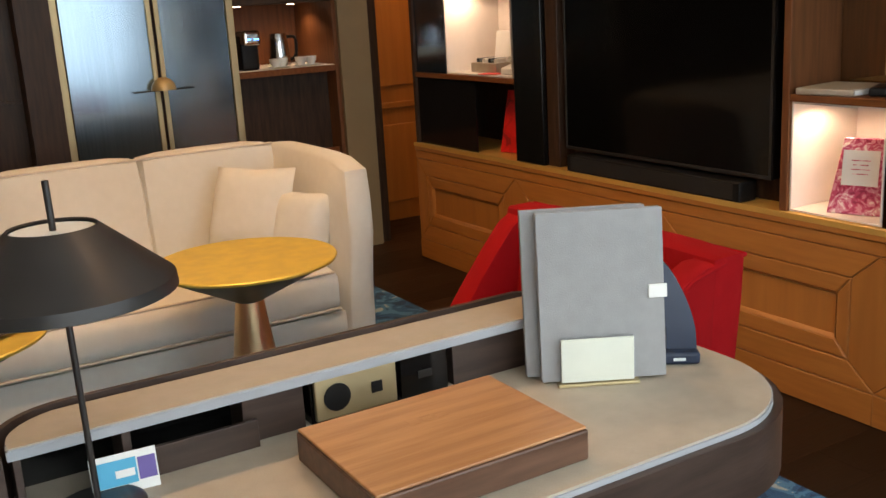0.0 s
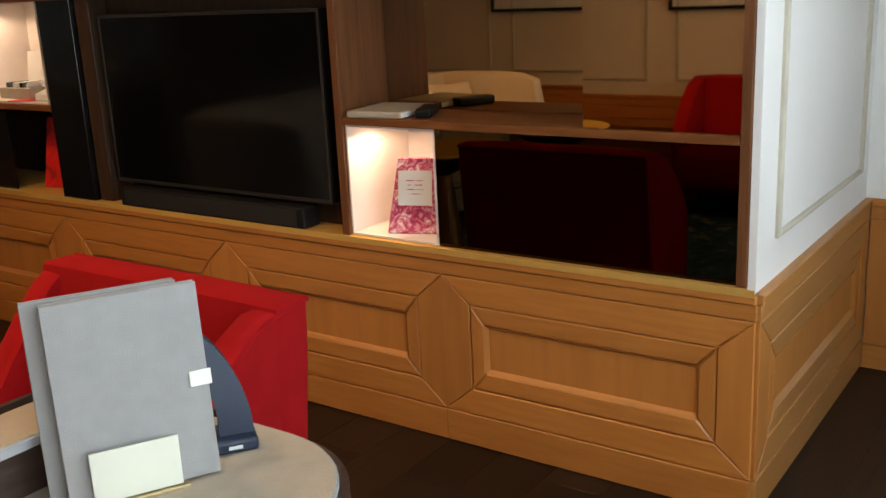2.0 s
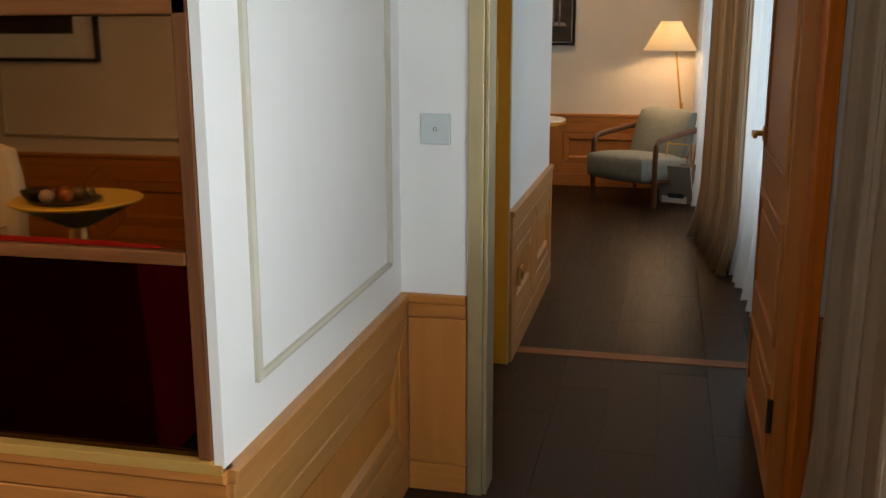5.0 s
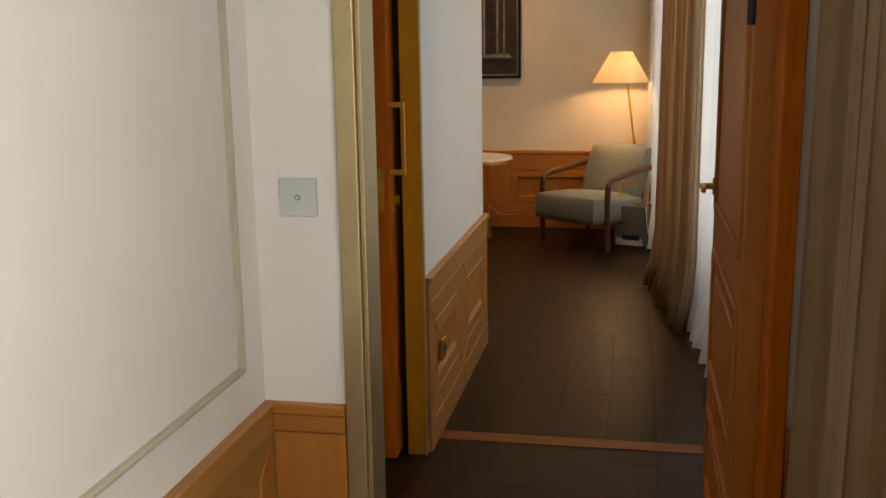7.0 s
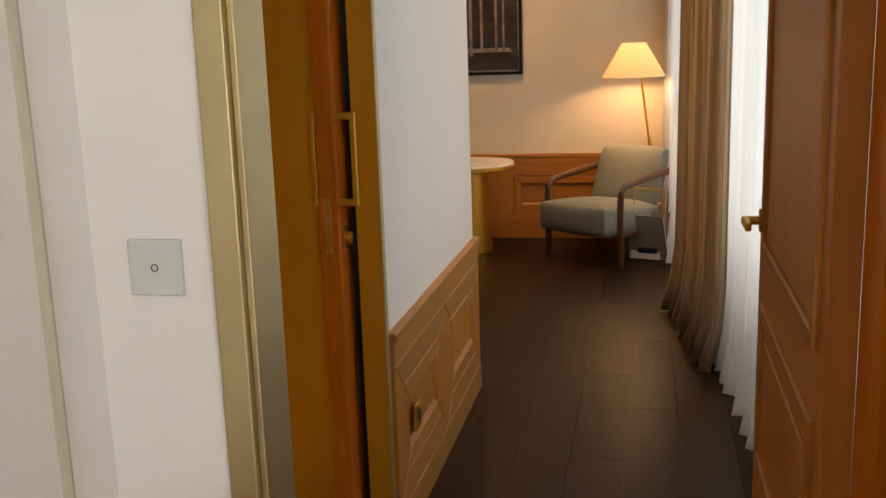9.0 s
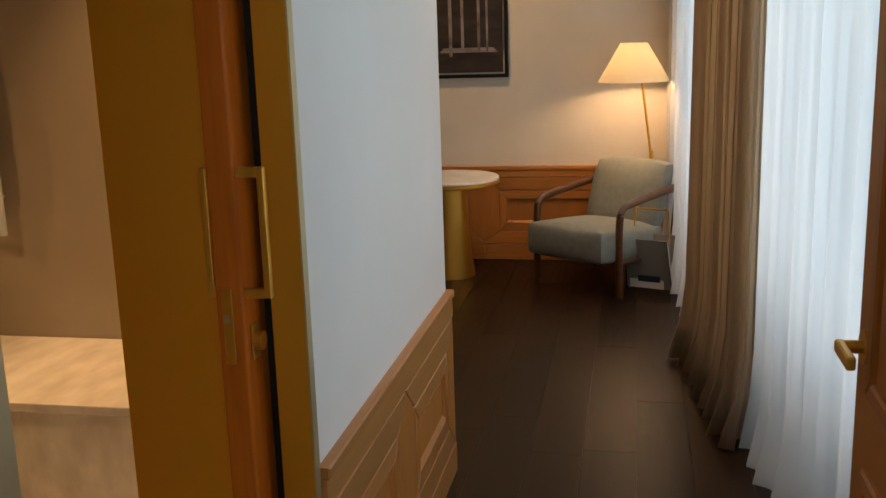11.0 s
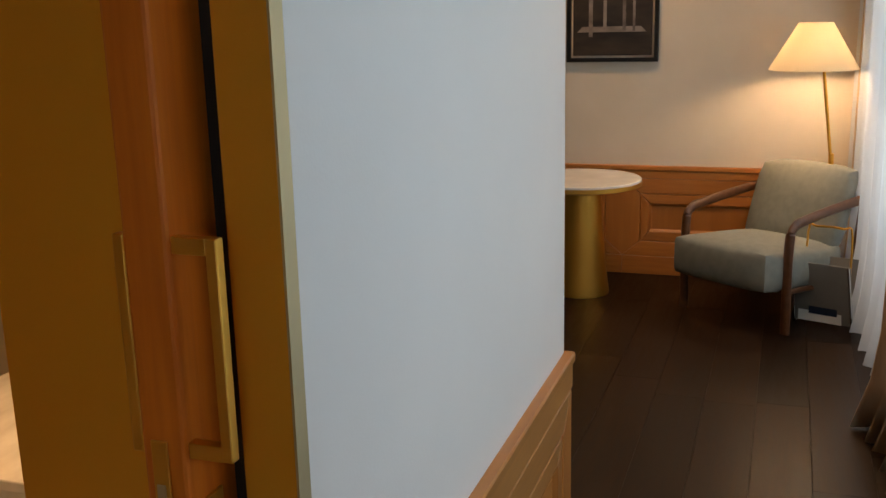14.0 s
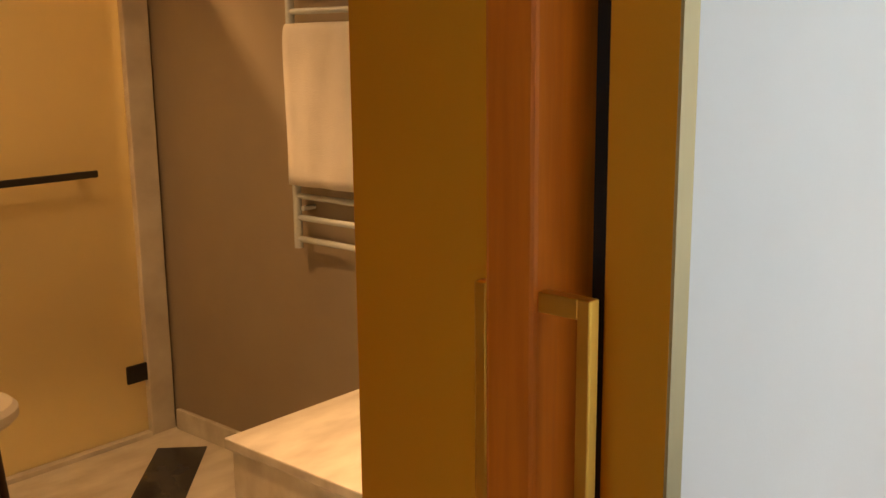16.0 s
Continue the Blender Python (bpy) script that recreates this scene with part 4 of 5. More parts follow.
def picture(name, fm, u0, u1, v0, v1, frame_mat, mount, label, art):
    p = thing(name, label, "picture")
    w = 0.022
    for quad in ([(u0, v0), (u1, v0), (u1 - w, v0 + w), (u0 + w, v0 + w)], [(u1, v0), (u1, v1), (u1 - w, v1 - w), (u1 - w, v0 + w)], [(u1, v1), (u0, v1), (u0 + w, v1 - w), (u1 - w, v1 - w)], [(u0, v1), (u0, v0), (u0 + w, v0 + w), (u0 + w, v1 - w)]):
        part("frame_strip", prism(quad, 0.001, 0.03, fm, 0.002), frame_mat, p)
    if mount:
        part("mount", prism([(u0 + w, v0 + w), (u1 - w, v0 + w), (u1 - w, v1 - w), (u0 + w, v1 - w)], 0.001, 0.012, fm), paper, p, "white mount")
    k = (w + 0.14) if mount else w + 0.012
    part("print", prism([(u0 + k, v0 + k), (u1 - k, v0 + k), (u1 - k, v1 - k), (u0 + k, v1 - k)], 0.0125, 0.0145, fm), art, p, "dark print")
    return p


west_m = on_wall((WX, 0, 0), (0, 1, 0), (1, 0, 0))
picture("framed_picture", west_m, 3.55, 4.42, 1.17, 1.85, black, True, "black framed print with white mount on the cream wall", art_m)
picture("framed_picture", west_m, 1.95, 2.8, 1.17, 1.85, black, True, "black framed print with white mount on the cream wall", art_m)


# ---- rear of the living room ----
def tall_cabinet():
    Y = 5.25
    c = thing("tall_cabinet", "tall dark brushed metal cabinet with double doors", "cabinet")
    part("body", box(1.02, 1.92, Y + 0.02, BACKY - 0.01, 0.0, 2.4), walnut, c)
    for k, (a, b) in enumerate(((1.06, 1.49), (1.515, 1.88))):
        d = part("door", box(a, b, Y, Y + 0.019, 0.06, 2.36, 0.003), steel, c, "dark brushed metal door")
        x = 1.482 if k == 0 else 1.522
        part("handle", box(x - 0.012, x + 0.012, Y - 0.012, Y - 0.0005, 0.06, 2.3, 0.002), brass_pale, d, "pale brass edge strip")
    part("side_frame", box(1.02, 1.055, Y - 0.01, Y + 0.018, 0, 2.4, 0.003), brass_pale, c)
    part("side_frame", box(1.882, 1.92, Y - 0.01, Y + 0.018, 0, 2.4, 0.003), brass_pale, c)
    part("lock_plate", box(1.36, 1.66, Y - 0.035, Y - 0.0125, 1.005, 1.010, 0.001), lampblack, c)
    bm = lathe([(0.062, 0), (0.058, 0.025), (0.04, 0.05), (0.018, 0.062), (0, 0.064)], 28, (1.505, Y - 0.045, 1.0105))
    part("lock_knob", bm, brass_pale, c, "pale domed knob", smooth=True)
    wall("pier_left", 0.86, 1.018, Y - 0.03, BACKY, 0, CEIL, walnut, "dark wooden pier beside the cabinet")
    wp = tagged(part("panel_wall_rear", box(WX + 0.02, 0.858, Y + 0.1, BACKY, 0, CEIL), walnut), "dark timber wall panelling", "wall", kind="structure")
    part("groove_rail", box(WX + 0.03, 0.85, Y + 0.088, Y + 0.0995, 0.60, 0.64, 0.003), walnut, wp)
    part("groove_rail", box(WX + 0.03, 0.85, Y + 0.088, Y + 0.0995, 1.00, 1.02, 0.003), walnut, wp)
    # bar nook
    n = thing("bar_nook", "open wooden minibar nook with lit shelves", "cabinet")
    part("back_panel", box(1.922, 2.505, BACKY - 0.08, BACKY - 0.06, 0, 2.4), brownwood_v, n)
    part("side_panel", box(2.48, 2.505, Y, BACKY - 0.081, 0, 2.4, 0.003), brownwood_v, n)
    part("counter", box(1.922, 2.478, Y, BACKY - 0.081, 1.03, 1.06, 0.003), pinkwhite, n, "pale stone counter")
    part("counter_edge", box(1.922, 2.478, Y - 0.003, Y - 0.0005, 1.025, 1.058), brownwood, n)
    part("upper_shelf", box(1.922, 2.478, Y, BACKY - 0.081, 1.40, 1.43, 0.003), walnut, n)
    part("lower_front", box(1.922, 2.478, Y + 0.12, Y + 0.14, 0.0, 1.029), walnut, n)
    part("drawer_front", box(1.93, 2.47, Y + 0.01, Y + 0.03, 0.05, 0.60, 0.004), brownwood, n)
    for x in (2.05, 2.37):
        part("spot_lens", lathe([(0, 0), (0.02, 0), (0.02, 0.004), (0, 0.004)], 16, (x, Y + 0.30, 1.393)), led, n, "glowing spot")
        spot("nook_light", (x, Y + 0.30, 1.388), 3.0, (1.0, 0.74, 0.5), 140, 0.5, 0.02)
    tagged(part("pillar_plain", box(2.507, 2.69, Y - 0.02, BACKY, 0, CEIL), taupe), "plain taupe pillar", "pillar", kind="structure")
    tagged(part("jamb_rear", box(2.692, 2.76, Y + 0.02, BACKY, 0, CEIL), walnut), "dark wooden jamb beside the pillar", "jamb", kind="structure")
    d = tagged(part("door_rear", box(2.762, 3.90, BACKY - 0.10, BACKY - 0.06, 0.0, 2.2), wood_v), "panelled oak door in the rear corner", "door", kind="structure")
    for z0, z1 in ((0.12, 0.62), (0.72, 0.76), (0.86, 2.05)):
        part("panel", box(2.88, 3.85, BACKY - 0.110, BACKY - 0.1005, z0, z1, 0.006), wood_v, d)
    part("knob", tube([(2.84, BACKY - 0.10, 0.62), (2.84, BACKY - 0.16, 0.62)], 0.014), lampblack, d)
    # coffee things
    cm = thing("coffee_machine", "black and chrome capsule coffee machine", "coffee machine", (2.02, 5.40, 1.0605))
    part("body", box(-0.05, 0.05, -0.08, 0.12, 0, 0.19, 0.014, 3), black, cm)
    part("head", box(-0.048, 0.048, -0.13, 0.02, 0.13, 0.21, 0.018, 3), chrome, cm)
    for x in (-0.022, 0.022):
        part("indicator", box(x - 0.014, x + 0.014, -0.133, -0.131, 0.160, 0.168), led_blue, cm, "blue glowing indicator")
    kt = thing("kettle", "brushed steel kettle on the bar counter", "kettle", (2.24, 5.46, 1.0605))
    part("body", lathe([(0, 0), (0.06, 0), (0.062, 0.01), (0.05, 0.16), (0.045, 0.18), (0, 0.185)], 32), chrome, kt, smooth=True)
    part("handle", tube(bend([(0.05, 0, 0.16), (0.10, 0, 0.15), (0.10, 0, 0.06), (0.06, 0, 0.03)], 6), 0.009), black, kt, smooth=True)
    for x in (2.16, 2.20, 2.31, 2.37):
        cp = thing("coffee_cup", "white porcelain cup on a saucer", "cup", (x, 5.33, 1.0605), group="coffee cups")
        part("saucer", lathe([(0, 0), (0.03, 0), (0.048, 0.008), (0.046, 0.010), (0.028, 0.003), (0, 0.003)], 28), paper, cp, smooth=True)
        part("bowl", lathe([(0, 0.004), (0.016, 0.004), (0.03, 0.03), (0.033, 0.05), (0.031, 0.05), (0.027, 0.03), (0, 0.012)], 28), paper, cp, smooth=True)


tall_cabinet()


# ---- doorway and corridor ----
def doorway():
    f = tagged(new("door_frame"), "brass lined doorway frame", "door frame", kind="structure")
    part("jamb", box(SWX - 0.018, SWX + 0.115, 0.772, 0.818, 0.0, 2.15, 0.003), brass_pale, f)
    part("jamb_reveal", box(SWX - 0.006, SWX + 0.105, 0.760, 0.7715, 0.0, 2.15, 0.002), brass_pale, f)
    part("jamb", box(SWX - 0.018, SWX + 0.115, -0.150, -0.108, 0.0, 2.15, 0.003), cherry, f)
    part("head", box(SWX - 0.018, SWX + 0.115, -0.150, 0.818, 2.151, 2.19, 0.003), brass_pale, f)
    part("threshold", box(5.25, 5.33, -0.42, CORY - 0.02, 0.0, 0.0025), brownwood, f)
    # open door leaf
    d = tagged(new("door_1"), "open panelled oak door with brass lever handle", "door", kind="structure")
    y = -0.064
    leaf = part("leaf", box(SWX + 0.118, 4.915, y - 0.045, y, 0.008, 2.13, 0.002), wood_v, d)
    fm = on_wall((0, y, 0), (1, 0, 0), (0, 1, 0))
    L, R = SWX + 0.17, 4.82
    zs = [(0.10, 0.36), (0.47, 0.84), (0.95, 2.05)]
    for k, (a, b) in enumerate(zs):
        w = 0.03
        for q in ([(L, a), (R, a), (R - w, a + w), (L + w, a + w)], [(R, a), (R, b), (R - w, b - w), (R - w, a + w)], [(R, b), (L, b), (L + w, b - w), (R - w, b - w)], [(L, b), (L, a), (L + w, a + w), (L + w, b - w)]):
            part("bead", prism(q, 0.0, 0.010, fm, 0.004), wood_v, d)
        if k < 2:
            part("panel", prism([(L + 0.07, a + 0.07), (R - 0.07, a + 0.07), (R - 0.07, b - 0.07), (L + 0.07, b - 0.07)], 0, 0.006, fm, 0.003), wood_v, d)
    h = part("door_handle", tube([(4.838, y, 1.02), (4.838, y + 0.012, 1.02)], 0.026, 24), brass, d, "polished brass lever")
    part("spindle", tube([(4.838, y + 0.012, 1.02), (4.838, y + 0.045, 1.02)], 0.010, 16), brass, h, smooth=True)
    part("lever", box(4.755, 4.846, y + 0.036, y + 0.050, 1.010, 1.030, 0.004), brass, h)
    for z in (0.28, 1.52):
        part("hinge", tube([(SWX + 0.118, y + 0.008, z - 0.05), (SWX + 0.118, y + 0.008, z + 0.05)], 0.009, 12), lampblack, d, smooth=True)
    # brass reveals of the sliding door pocket
    r = tagged(new("pocket_frame"), "brushed brass pocket door reveal", "door frame", kind="structure")
    part("reveal", box(5.091, 5.1125, CORY - 0.003, 0.954, 0, 2.15, 0.002), reveal_brass, r)
    part("reveal", box(5.091, 5.1125, 1.050, 1.272, 0, 2.15, 0.002), reveal_brass, r)
    # black sheet stands in for the unlit depth of the pocket
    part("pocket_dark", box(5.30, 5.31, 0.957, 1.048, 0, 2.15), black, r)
    # black strips paint the shade in the gaps either side of the leaf
    part("brush_seal", box(5.094, 5.112, 0.9545, 0.968, 0, 2.15), black, r, "black strip standing in for the shaded gap beside the door")
    part("brush_seal", box(5.094, 5.112, 1.034, 1.0495, 0, 2.15), black, r, "black strip standing in for the shaded gap beside the door")
    part("edge_strip", box(5.087, 5.114, CORY - 0.0065, CORY - 0.0035, 0, 2.15), brass_pale, r)
    part("head", box(SWX + 0.121, 5.09, CORY, 1.02, 2.10, 2.149), brass, r)
    part("jamb_face", box(SWX + 0.102, SWX + 0.12, 0.82, 1.02, 0, 2.15, 0.002), brass_pale, r)
    s = tagged(new("door_2"), "cherry wood sliding door drawn halfway out of its pocket", "door", kind="structure")
    part("leaf", box(5.02, 5.29, 0.979, 1.033, 0.01, 2.12, 0.005), cherry, s)
    lk = part("lock_plate", box(5.0165, 5.0195, 1.000, 1.020, 0.895, 1.04, 0.001), brass, s, "brass lock plate")
    part("latch", box(5.014, 5.016, 1.005, 1.015, 0.975, 0.99), brass_pale, lk)
    for y0, y1, ym in ((0.979, 0.926, 0.979), (1.033, 1.050, 1.033)):
        sg = -1 if y1 < y0 else 1
        h = part("pull_handle", box(5.026, 5.040, min(y1, y1 - sg * 0.014), max(y1, y1 - sg * 0.014), 1.02, 1.262, 0.002), brass, s, "square brass pull handle")
        for z in (1.02, 1.244):
            part("post", box(5.026, 5.040, min(ym, y1 - sg * 0.013), max(ym, y1 - sg * 0.013), z, z + 0.018, 0.001), brass, h)
    part("rose_plate", box(5.018 + 0.024, 5.078, 0.9745, 0.9785, 0.895, 0.965, 0.001), brass, s)
    part("thumb_turn", tube([(5.058, 0.974, 0.93), (5.058, 0.960, 0.93)], 0.018, 20), brass, s, smooth=True)
    # switch and sockets
    sw = thing("light_switch", "square pale glass light switch on the white wall", "light switch", (SWX, 0.914, 1.11))
    part("plate", box(-0.010, 0.0, -0.043, 0.043, -0.043, 0.043, 0.002), plate_m, sw)
    bm = lathe([(0.0045, 0), (0.006, 0), (0.006, 0.0012), (0.0045, 0.0012), (0.0045, 0)], 24)
    bm.transform(pose(-0.010, 0, 0, 0, -90, 0))
    part("ring", bm, lampblack, sw)
    so = thing("wall_socket", "small brass wall socket on the wainscot", "socket", (5.345, CORY - 0.018, 0.325))
    part("plate", box(-0.036, 0.036, -0.008, 0.0, -0.04, 0.04, 0.002), brass, so)
    part("socket", tube([(0, -0.0085, 0), (0, -0.0105, 0)], 0.02, 20), black, so)


doorway()


# ---- bathroom ----
def bathroom():
    b = tagged(part("bench_deck", box(5.825, 6.445, 1.32, 2.565, 0.43, 0.46, 0.004), marble), "cream marble bath deck", "bath deck")
    part("front", box(5.84, 6.44, 1.32, 2.55, 0.002, 0.429, 0.003), marble, b)
    f = tagged(part("bath_floor", box(SWX + 0.2, 6.448, 1.32, 4.59, -0.011, 0.001), marble), "cream marble bathroom floor with a black border", "floor", kind="structure")
    for k in range(4):
        o = 0.85 * k
        part("tile", prism([(6.27 - o, 3.61), (6.40 - o, 3.48), (5.6 - o, 2.68), (5.47 - o, 2.81)], 0.001, 0.003, Matrix.Identity(4)), marble_dark, f, "black marble band")
    part("skirting", box(6.43, 6.449, 2.57, 3.72, 0.002, 0.085, 0.003), marble, f)
    g = thing("shower_screen", "frosted glass shower screen with metal towel bar", "shower screen", (0, 3.76, 0))
    part("glass", box(4.3, 6.33, 0, 0.012, 0.02, 2.1), frosted, g)
    part("stone_jamb", box(6.335, 6.44, -0.02, 0.06, 0.0, 2.3, 0.004), marble, g, "marble jamb")
    part("sill", box(4.3, 6.33, -0.03, 0.04, 0, 0.02, 0.003), marble, g)
    bar = part("towel_bar", box(5.3, 6.17, -0.06, -0.045, 1.03, 1.055, 0.004), lampblack, g)
    part("post", box(6.11, 6.13, -0.045, 0.0, 1.035, 1.05), lampblack, bar)
    part("hinge", box(6.25, 6.34, -0.012, -0.0005, 0.225, 0.295, 0.003), lampblack, g)
    t = thing("towel_radiator", "pale ladder towel radiator on the stone wall", "radiator", (6.45, 0, 0))
    for y in (2.905, 2.44):
        part("upright", tube([(-0.05, y, 0.84), (-0.05, y, 1.75)], 0.014), plate_m, t, smooth=True)
    for z in (0.87, 0.94, 1.01, 1.08, 1.2, 1.3, 1.4, 1.5, 1.58, 1.66, 1.72):
        part("rung", tube([(-0.05, 2.905, z), (-0.05, 2.44, z)], 0.010), plate_m, t, smooth=True)
    for y in (2.88, 2.46):
        part("bracket", tube([(0, y, 0.97), (-0.05, y, 0.97)], 0.008), plate_m, t)
    tw = thing("towel", "white towel folded over the radiator", "towel", (6.40, 2.665, 0))
    bm = bmesh.new()
    cols = []
    prof = bend([(-0.035, 0, 1.05), (-0.034, 0, 1.3), (-0.026, 0, 1.515), (0, 0, 1.535), (0.026, 0, 1.515), (0.03, 0, 1.25)], 8)
    for i in range(17):
        u = -0.235 + 0.47 * i / 16
        cols.append([bm.verts.new((p.x + 0.004 * math.sin(i * 1.3 + p.z * 6), u + 0.004 * math.sin(p.z * 9), p.z)) for p in prof])
    for a, c in zip(cols, cols[1:]):
        for k in range(len(prof) - 1):
            bm.faces.new((a[k], a[k + 1], c[k + 1], c[k]))
    ob = part("cloth", bm, towel_m, tw, smooth=True)
    md = ob.modifiers.new("thickness", "SOLIDIFY")
    md.thickness, md.offset = 0.008, 0
    st = thing("bath_stool", "round white bathroom stool", "stool", (5.47, 3.36, 0.001))
    part("seat", lathe([(0, 0.40), (0.15, 0.40), (0.165, 0.415), (0.165, 0.44), (0.15, 0.455), (0, 0.455)], 36), towel_m, st, smooth=True)
    for k in range(3):
        a = radians(120 * k + 20)
        part("leg", tube([(0.15 * math.cos(a), 0.15 * math.sin(a), 0), (0.11 * math.cos(a), 0.11 * math.sin(a), 0.40)], 0.014), walnut, st, smooth=True)


bathroom()


# ---- bedroom ----
def curtain(name, x0, x1, y, z0, z1, folds, amp, material, label, seed=0, lean=0.0, slant=0.0, hem=0.03):
    rnd = random.Random(seed)
    n = folds * 14
    ph = [rnd.uniform(-0.5, 0.5) for _ in range(folds + 2)]
    am = [rnd.uniform(0.6, 1.25) for _ in range(folds + 2)]
    levels = 14
    bm = bmesh.new()
    grid = []
    for j in range(levels + 1):
        t = j / levels
        z = z0 + (z1 - z0) * t
        row = []
        for i in range(n + 1):
            s = i / n * folds
            k, fr = int(s), s - int(s)
            a = am[k] * (1 - fr) + am[min(k + 1, folds + 1)] * fr
            p = ph[k] * (1 - fr) + ph[min(k + 1, folds + 1)] * fr
            ang = 2 * math.pi * s + p * (1.0 + 0.5 * (1 - t))
            w = amp * a * (1.0 - 0.3 * t) * (math.sin(ang) + 0.22 * math.sin(2.3 * ang + 1 + 2 * t))
            xx = x0 + (x1 - x0) * i / n + 0.35 * amp * math.sin(2 * ang + 0.6) + lean * (1 - t) * 0.1
            flare = hem * max(0, 0.10 - t) / 0.10
            row.append(bm.verts.new((xx, y + slant * i / n + w + flare * (0.5 + math.sin(ang)), z + (0.012 * math.sin(ang * 0.7 + seed) if j == 0 else 0))))
        grid.append(row)
    for a, b in zip(grid, grid[1:]):
        for i in range(n):
            bm.faces.new((a[i], a[i + 1], b[i + 1], b[i]))
    root = thing(name, label, "curtain")
    ob = part("cloth", bm, material, root, smooth=True)
    rail = part("track", box(x0, x1, y - 0.02 + min(0, slant), y + 0.02 + max(0, slant), z1 + 0.001, z1 + 0.03, 0.003), paper, root, "white curtain track")
    if material is not sheer_m:
        md = ob.modifiers.new("thickness", "SOLIDIFY")
        md.thickness = 0.004
    return root


curtain("sheer_curtain", 4.95, 9.66, -0.30, 0.02, 2.5, 26, 0.026, sheer_m, "white sheer curtain glowing with daylight", 3, slant=0.37)
curtain("drape", 6.75, 7.86, -0.125, 0.018, 2.5, 9, 0.042, drape_m, "heavy beige drape gathered beside the sheer curtain", 5, slant=0.13, hem=0.05)
curtain("drape", 9.50, 9.68, 0.05, 0.018, 2.5, 3, 0.03, drape_m, "beige drape in the window corner", 8)
curtain("sheer_curtain", -0.9, 3.4, -0.30, 0.02, 2.5, 30, 0.03, sheer_m, "white sheer curtain of the living room", 11)
curtain("drape", 3.02, 3.84, -0.18, 0.018, 2.5, 6, 0.045, drape_m, "heavy beige drape beside the doorway", 13)
curtain("drape", -1.0, -0.3, -0.19, 0.018, 2.5, 6, 0.045, drape_m, "heavy beige drape in the living room corner", 17)


def round_table():
    t = thing("pedestal_table", "round white marble table on a brass pedestal", "table", (9.28, 1.40, 0))
    part("tabletop", lathe([(0, 0.62), (0.305, 0.62), (0.31, 0.615), (0.31, 0.607), (0, 0.607)], 72), marbletop, t, "white marble top", smooth=True)
    part("rim", lathe([(0, 0.6065), (0.312, 0.6065), (0.312, 0.585), (0.29, 0.578), (0, 0.578)], 72), brass, t, smooth=True)
    part("pedestal", lathe([(0, 0.577), (0.098, 0.577), (0.108, 0.45), (0.124, 0.25), (0.140, 0.08), (0.150, 0.012), (0.150, 0.0), (0, 0.0)], 64), brass, t, smooth=True)


round_table()


def armchair():
    # local: faces -x toward the room, turned a little
    c = thing("armchair", "grey green upholstered armchair with curved walnut arms", "armchair", (9.15, 0.47, 0), -35)
    W, D = 0.56, 0.56
    bm = soft_box(-0.36, 0.25, -0.275, 0.275, 0.195, 0.40, 0.04, 0.02)
    for v in bm.verts:
        v.co.z -= 0.05 * (v.co.x - -0.33) / 0.6
    part("seat", bm, grey_fab, c, smooth=True)
    bm = soft_box(0.14, 0.26, -0.255, 0.255, 0.30, 0.70, 0.04, 0.012)
    for v in bm.verts:
        v.co.x += 0.36 * (v.co.z - 0.30)
    part("backrest", bm, grey_fab, c, smooth=True)
    for s in (-1, 1):
        y = s * 0.298
        a = part("arm", tube(bend([(-0.225, y, 0.0), (-0.23, y, 0.25), (-0.225, y, 0.45), (-0.19, y, 0.505), (-0.12, y, 0.52), (0.12, y, 0.545), (0.34, y, 0.56)], 7), 0.017, 12, flat=1.4), chairwood, c, smooth=True)
        part("rear_leg", tube([(0.34, y, 0.56), (0.30, y, 0.3), (0.33, y, 0.0)], 0.015, 12), chairwood, a, smooth=True)
        part("stretcher", tube([(-0.225, y, 0.20), (0.30, y, 0.17)], 0.013, 10), chairwood, a, smooth=True)
    part("crossbar", tube([(-0.225, -0.30, 0.20), (-0.225, 0.30, 0.20)], 0.013), chairwood, c, smooth=True)
    part("crossbar", tube([(0.30, -0.30, 0.17), (0.30, 0.30, 0.17)], 0.013), chairwood, c, smooth=True)


armchair()


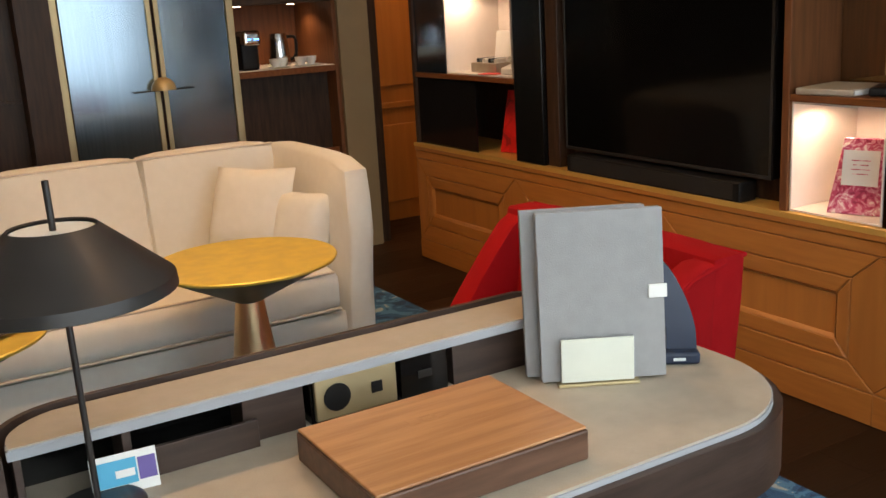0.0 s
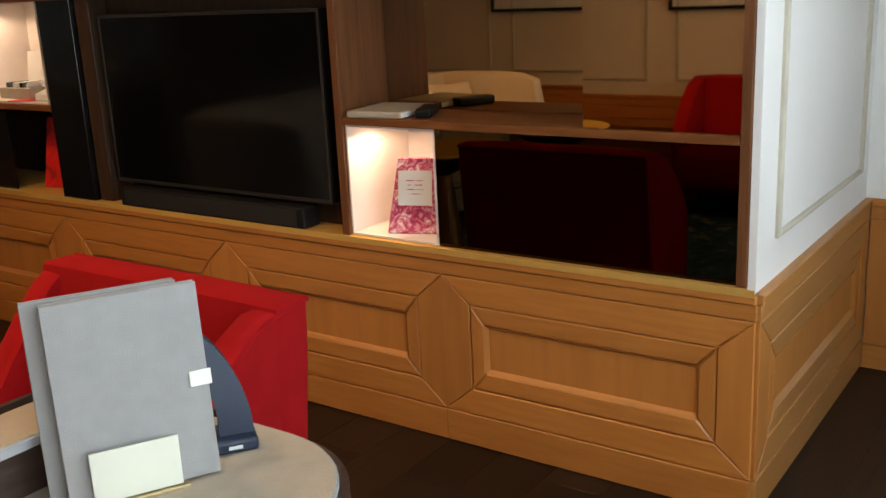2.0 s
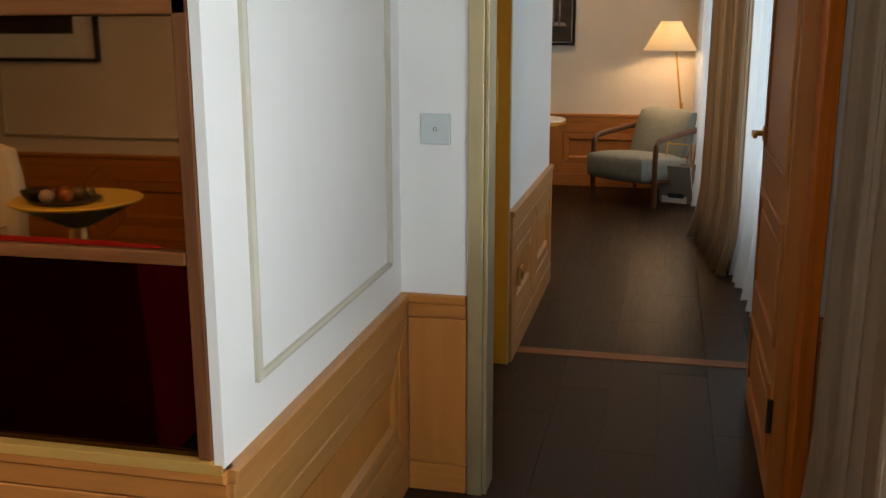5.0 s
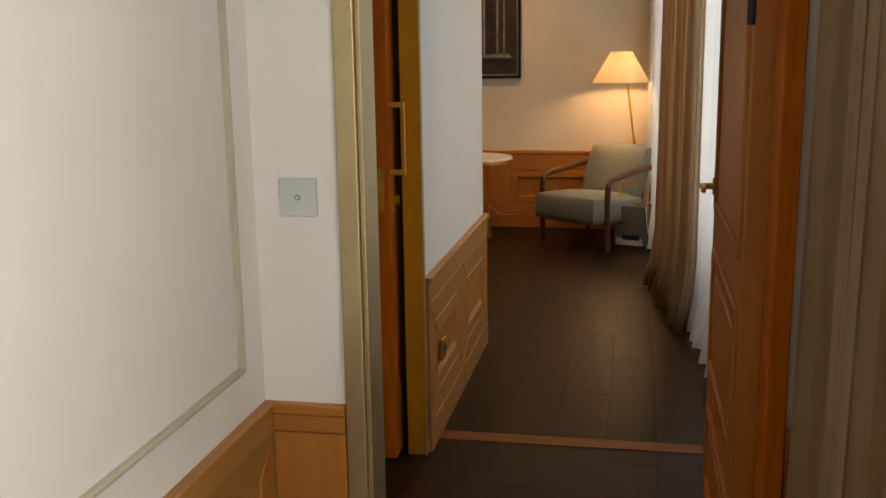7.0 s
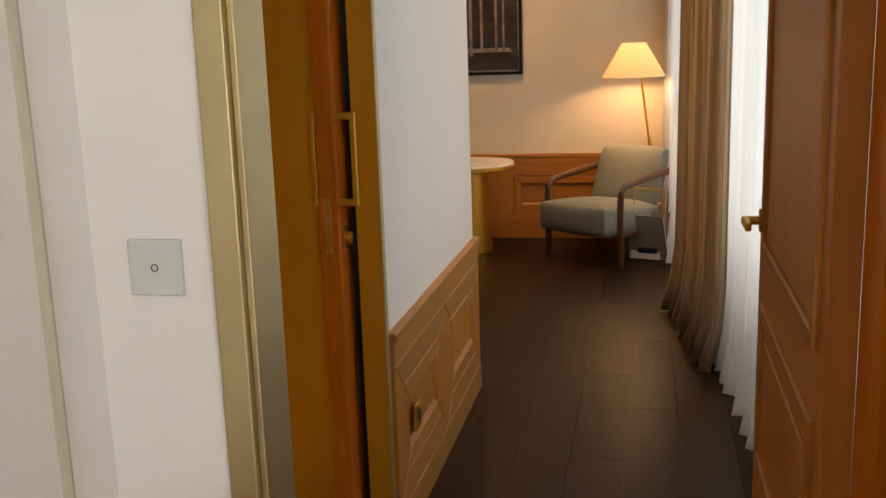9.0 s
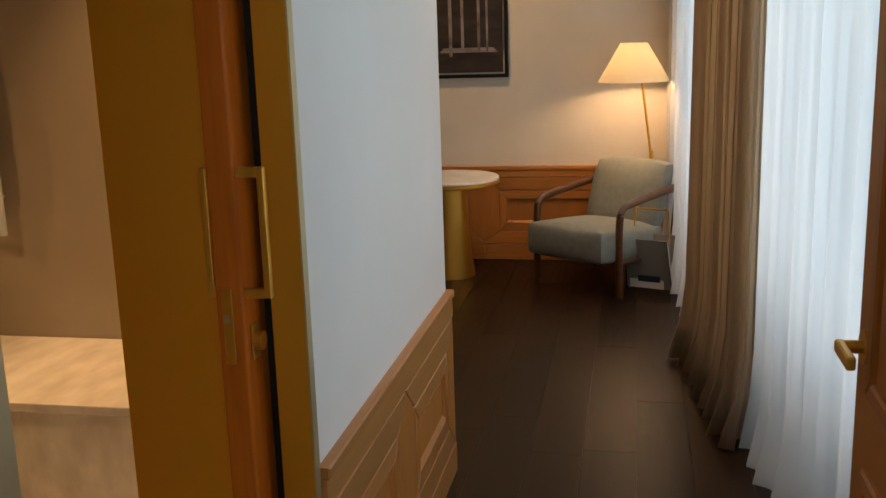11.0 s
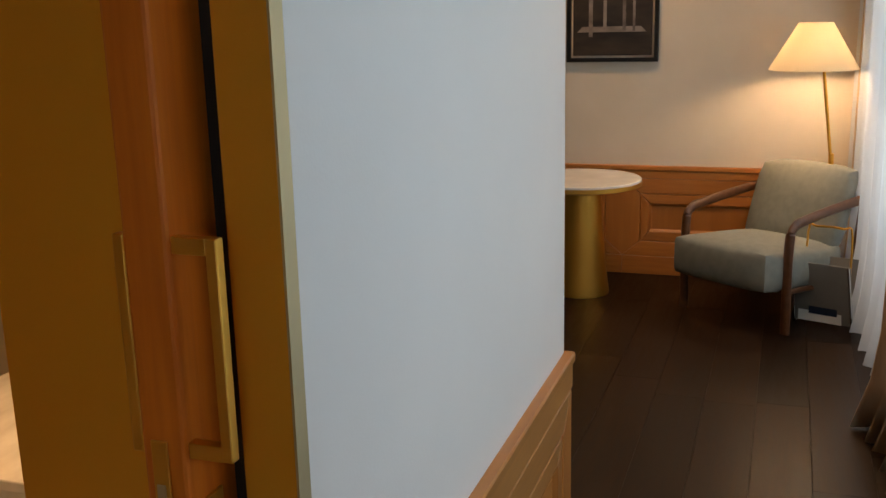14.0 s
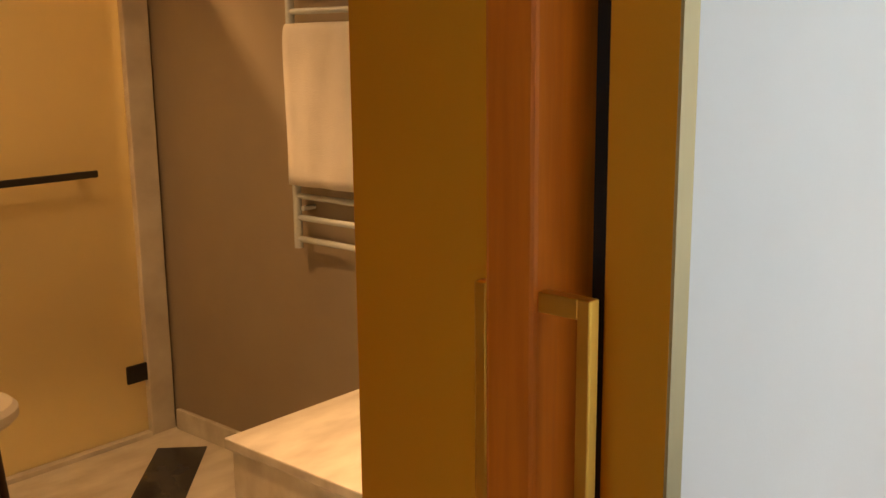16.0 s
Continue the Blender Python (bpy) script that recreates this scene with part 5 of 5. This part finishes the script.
def magazine_rack():
    m = thing("magazine_rack", "grey metal magazine rack with papers on the floor", "magazine rack", (8.99, 0.18, 0), -20)
    grey = mat("grey brown leather panel", (0.20, 0.185, 0.16), 0.5)
    for x, lean in ((-0.06, -12), (0.06, 14)):
        bm = box(-0.004, 0.004, -0.13, 0.13, 0.0, 0.30, 0.002)
        bm.transform(pose(x * 0.4, 0, 0.02, 0, lean, 0))
        part("side_panel", bm, grey, m)
    part("frame_wire", tube(bend([(-0.09, 0.12, 0.31), (-0.05, 0.13, 0.12), (-0.02, 0.135, 0.012), (0.03, 0.135, 0.012), (0.06, 0.13, 0.12), (0.10, 0.12, 0.31)], 6), 0.006), chrome, m, smooth=True)
    part("frame_wire", tube(bend([(-0.09, -0.12, 0.31), (-0.05, -0.13, 0.12), (-0.02, -0.135, 0.012), (0.03, -0.135, 0.012), (0.06, -0.13, 0.12), (0.10, -0.12, 0.31)], 6), 0.006), chrome, m, smooth=True)
    part("handle", tube(bend([(0.0, 0.10, 0.02), (0.0, 0.10, 0.44), (0.0, 0.06, 0.47), (0.0, -0.06, 0.47), (0.0, -0.10, 0.44), (0.0, -0.10, 0.02)], 4), 0.005), brass, m, smooth=True)
    p = thing("magazine", "white and navy magazine in the rack", "magazine", (8.97, 0.20, 0.02), -20)
    bm = box(-0.008, 0.004, -0.10, 0.10, 0, 0.275, 0.001)
    bm.transform(pose(0, 0, 0, 0, -6, 0))
    cv = part("cover", bm, paper, p)
    bm = box(-0.0105, -0.0085, -0.08, 0.05, 0.04, 0.18)
    bm.transform(pose(0, 0, 0, 0, -6, 0))
    part("print", bm, navy, cv)


magazine_rack()


def floor_lamp():
    l = thing("floor_lamp", "brass reading lamp with lit cream conical shade", "floor lamp", (9.40, 0.20, 0))
    part("base", lathe([(0, 0), (0.13, 0), (0.13, 0.012), (0.02, 0.02), (0, 0.02)], 40, (0.05, -0.06, 0)), brass, l, smooth=True)
    part("pole", tube([(0.05, -0.06, 0.02), (-0.02, -0.02, 0.70), (-0.05, 0.04, 1.16)], 0.008), brass, l, smooth=True)
    part("joint", tube([(-0.018, -0.022, 0.66), (-0.022, -0.017, 0.76)], 0.013), brass, l, smooth=True)
    part("shade", lathe([(0.078, 1.392), (0.208, 1.172), (0.206, 1.170), (0.076, 1.390), (0.078, 1.392)], 64, (-0.05, 0.09, 0)), shade_m, l, "cream paper shade", smooth=True)
    bulb = part("bulb", lathe([(0, 1.20), (0.03, 1.22), (0.03, 1.27), (0, 1.30)], 20, (-0.05, 0.09, 0)), glow("lamp bulb", (1.0, 0.72, 0.42), 30), l, "glowing bulb", smooth=True)
    data = bpy.data.lights.new("floor_lamp_light", "POINT")
    data.energy, data.color, data.shadow_soft_size = 55, (1.0, 0.72, 0.45), 0.04
    new("floor_lamp_light", data).location = (9.35, 0.29, 1.25)


floor_lamp()
far_m = on_wall((FARX, 0, 0), (0, -1, 0), (-1, 0, 0))
far_pic = picture("framed_photograph", far_m, -1.575, -1.075, 1.195, 1.90, black, False, "black framed dark photograph of pillars in a hall", art_m)
pillar_m = mat("pale printed columns", (0.30, 0.26, 0.23), 0.4, col2=(0.12, 0.10, 0.09), scale=6, stretch=(1, 1, 2))
for k, (u, w, v0) in enumerate(((-1.455, 0.022, 1.33), (-1.375, 0.018, 1.37), (-1.27, 0.018, 1.36), (-1.215, 0.014, 1.36))):
    part("printed_column", prism([(u, v0), (u + w, v0), (u + w, 1.84), (u, 1.84)], 0.0146, 0.0150, far_m), pillar_m, far_pic)
part("printed_floor", prism([(-1.52, 1.355), (-1.14, 1.355), (-1.17, 1.385), (-1.49, 1.385)], 0.0146, 0.0149, far_m), pillar_m, far_pic)

# ---- ceiling fittings ----
for k, (dx, dy, dw) in enumerate(DOWNLIGHTS):
    d = thing("downlight", "small round recessed ceiling downlight, unseen", "ceiling light", (dx, dy, CEIL), group="downlights")
    part("trim_ring", lathe([(0.045, 0), (0.045, -0.006), (0.03, -0.006), (0.03, 0), (0.045, 0)], 28), ceil_m, d)
    part("lens", lathe([(0, -0.003), (0.029, -0.003), (0.029, -0.001), (0, -0.001)], 24), lens, d, "glowing lens")


# ---- floor planks ----
def planks():
    ob = bpy.data.objects["floor"]
    shared = {}
    rnd = random.Random(4)
    W = 0.19
    rest = bmesh.new()
    y, row, count = WINY - 0.05, 0, 0
    while y < 6.4:
        x = WX - rnd.uniform(0, 1.2)
        while x < FARX:
            L = rnd.choice((0.9, 1.2, 1.5))
            a, b = max(x, WX), min(x + L, FARX)
            x += L
            if b - a < 0.05:
                continue
            if a > SWX + 0.1 and b < 6.6 and y > 1.3:
                continue
            near = count < 290 and (y < 1.1 or (1.9 < a < 3.0))
            if near and abs((b - a) - L) < 1e-6:
                if L not in shared:
                    bm = box(-L / 2 + 0.0004, L / 2 - 0.0004, -W / 2 + 0.0004, W / 2 - 0.0004, -0.011, 0, 0.0006, 1)
                    me = bpy.data.meshes.new("plank")
                    bmesh.ops.recalc_face_normals(bm, faces=bm.faces)
                    bm.to_mesh(me)
                    bm.free()
                    me.materials.append(plank_m)
                    shared[L] = me
                o = new("plank", shared[L])
                o.location = ((a + b) / 2, y + W / 2, 0)
                o.parent = ob
                count += 1
            else:
                box(a + 0.0004, b - 0.0004, y + 0.0004, y + W - 0.0004, -0.011, 0, bm=rest)
        y += W
        row += 1
    o = part("plank_rest", rest, plank_m, ob)
    tagged(o, kind="stuff")


planks()
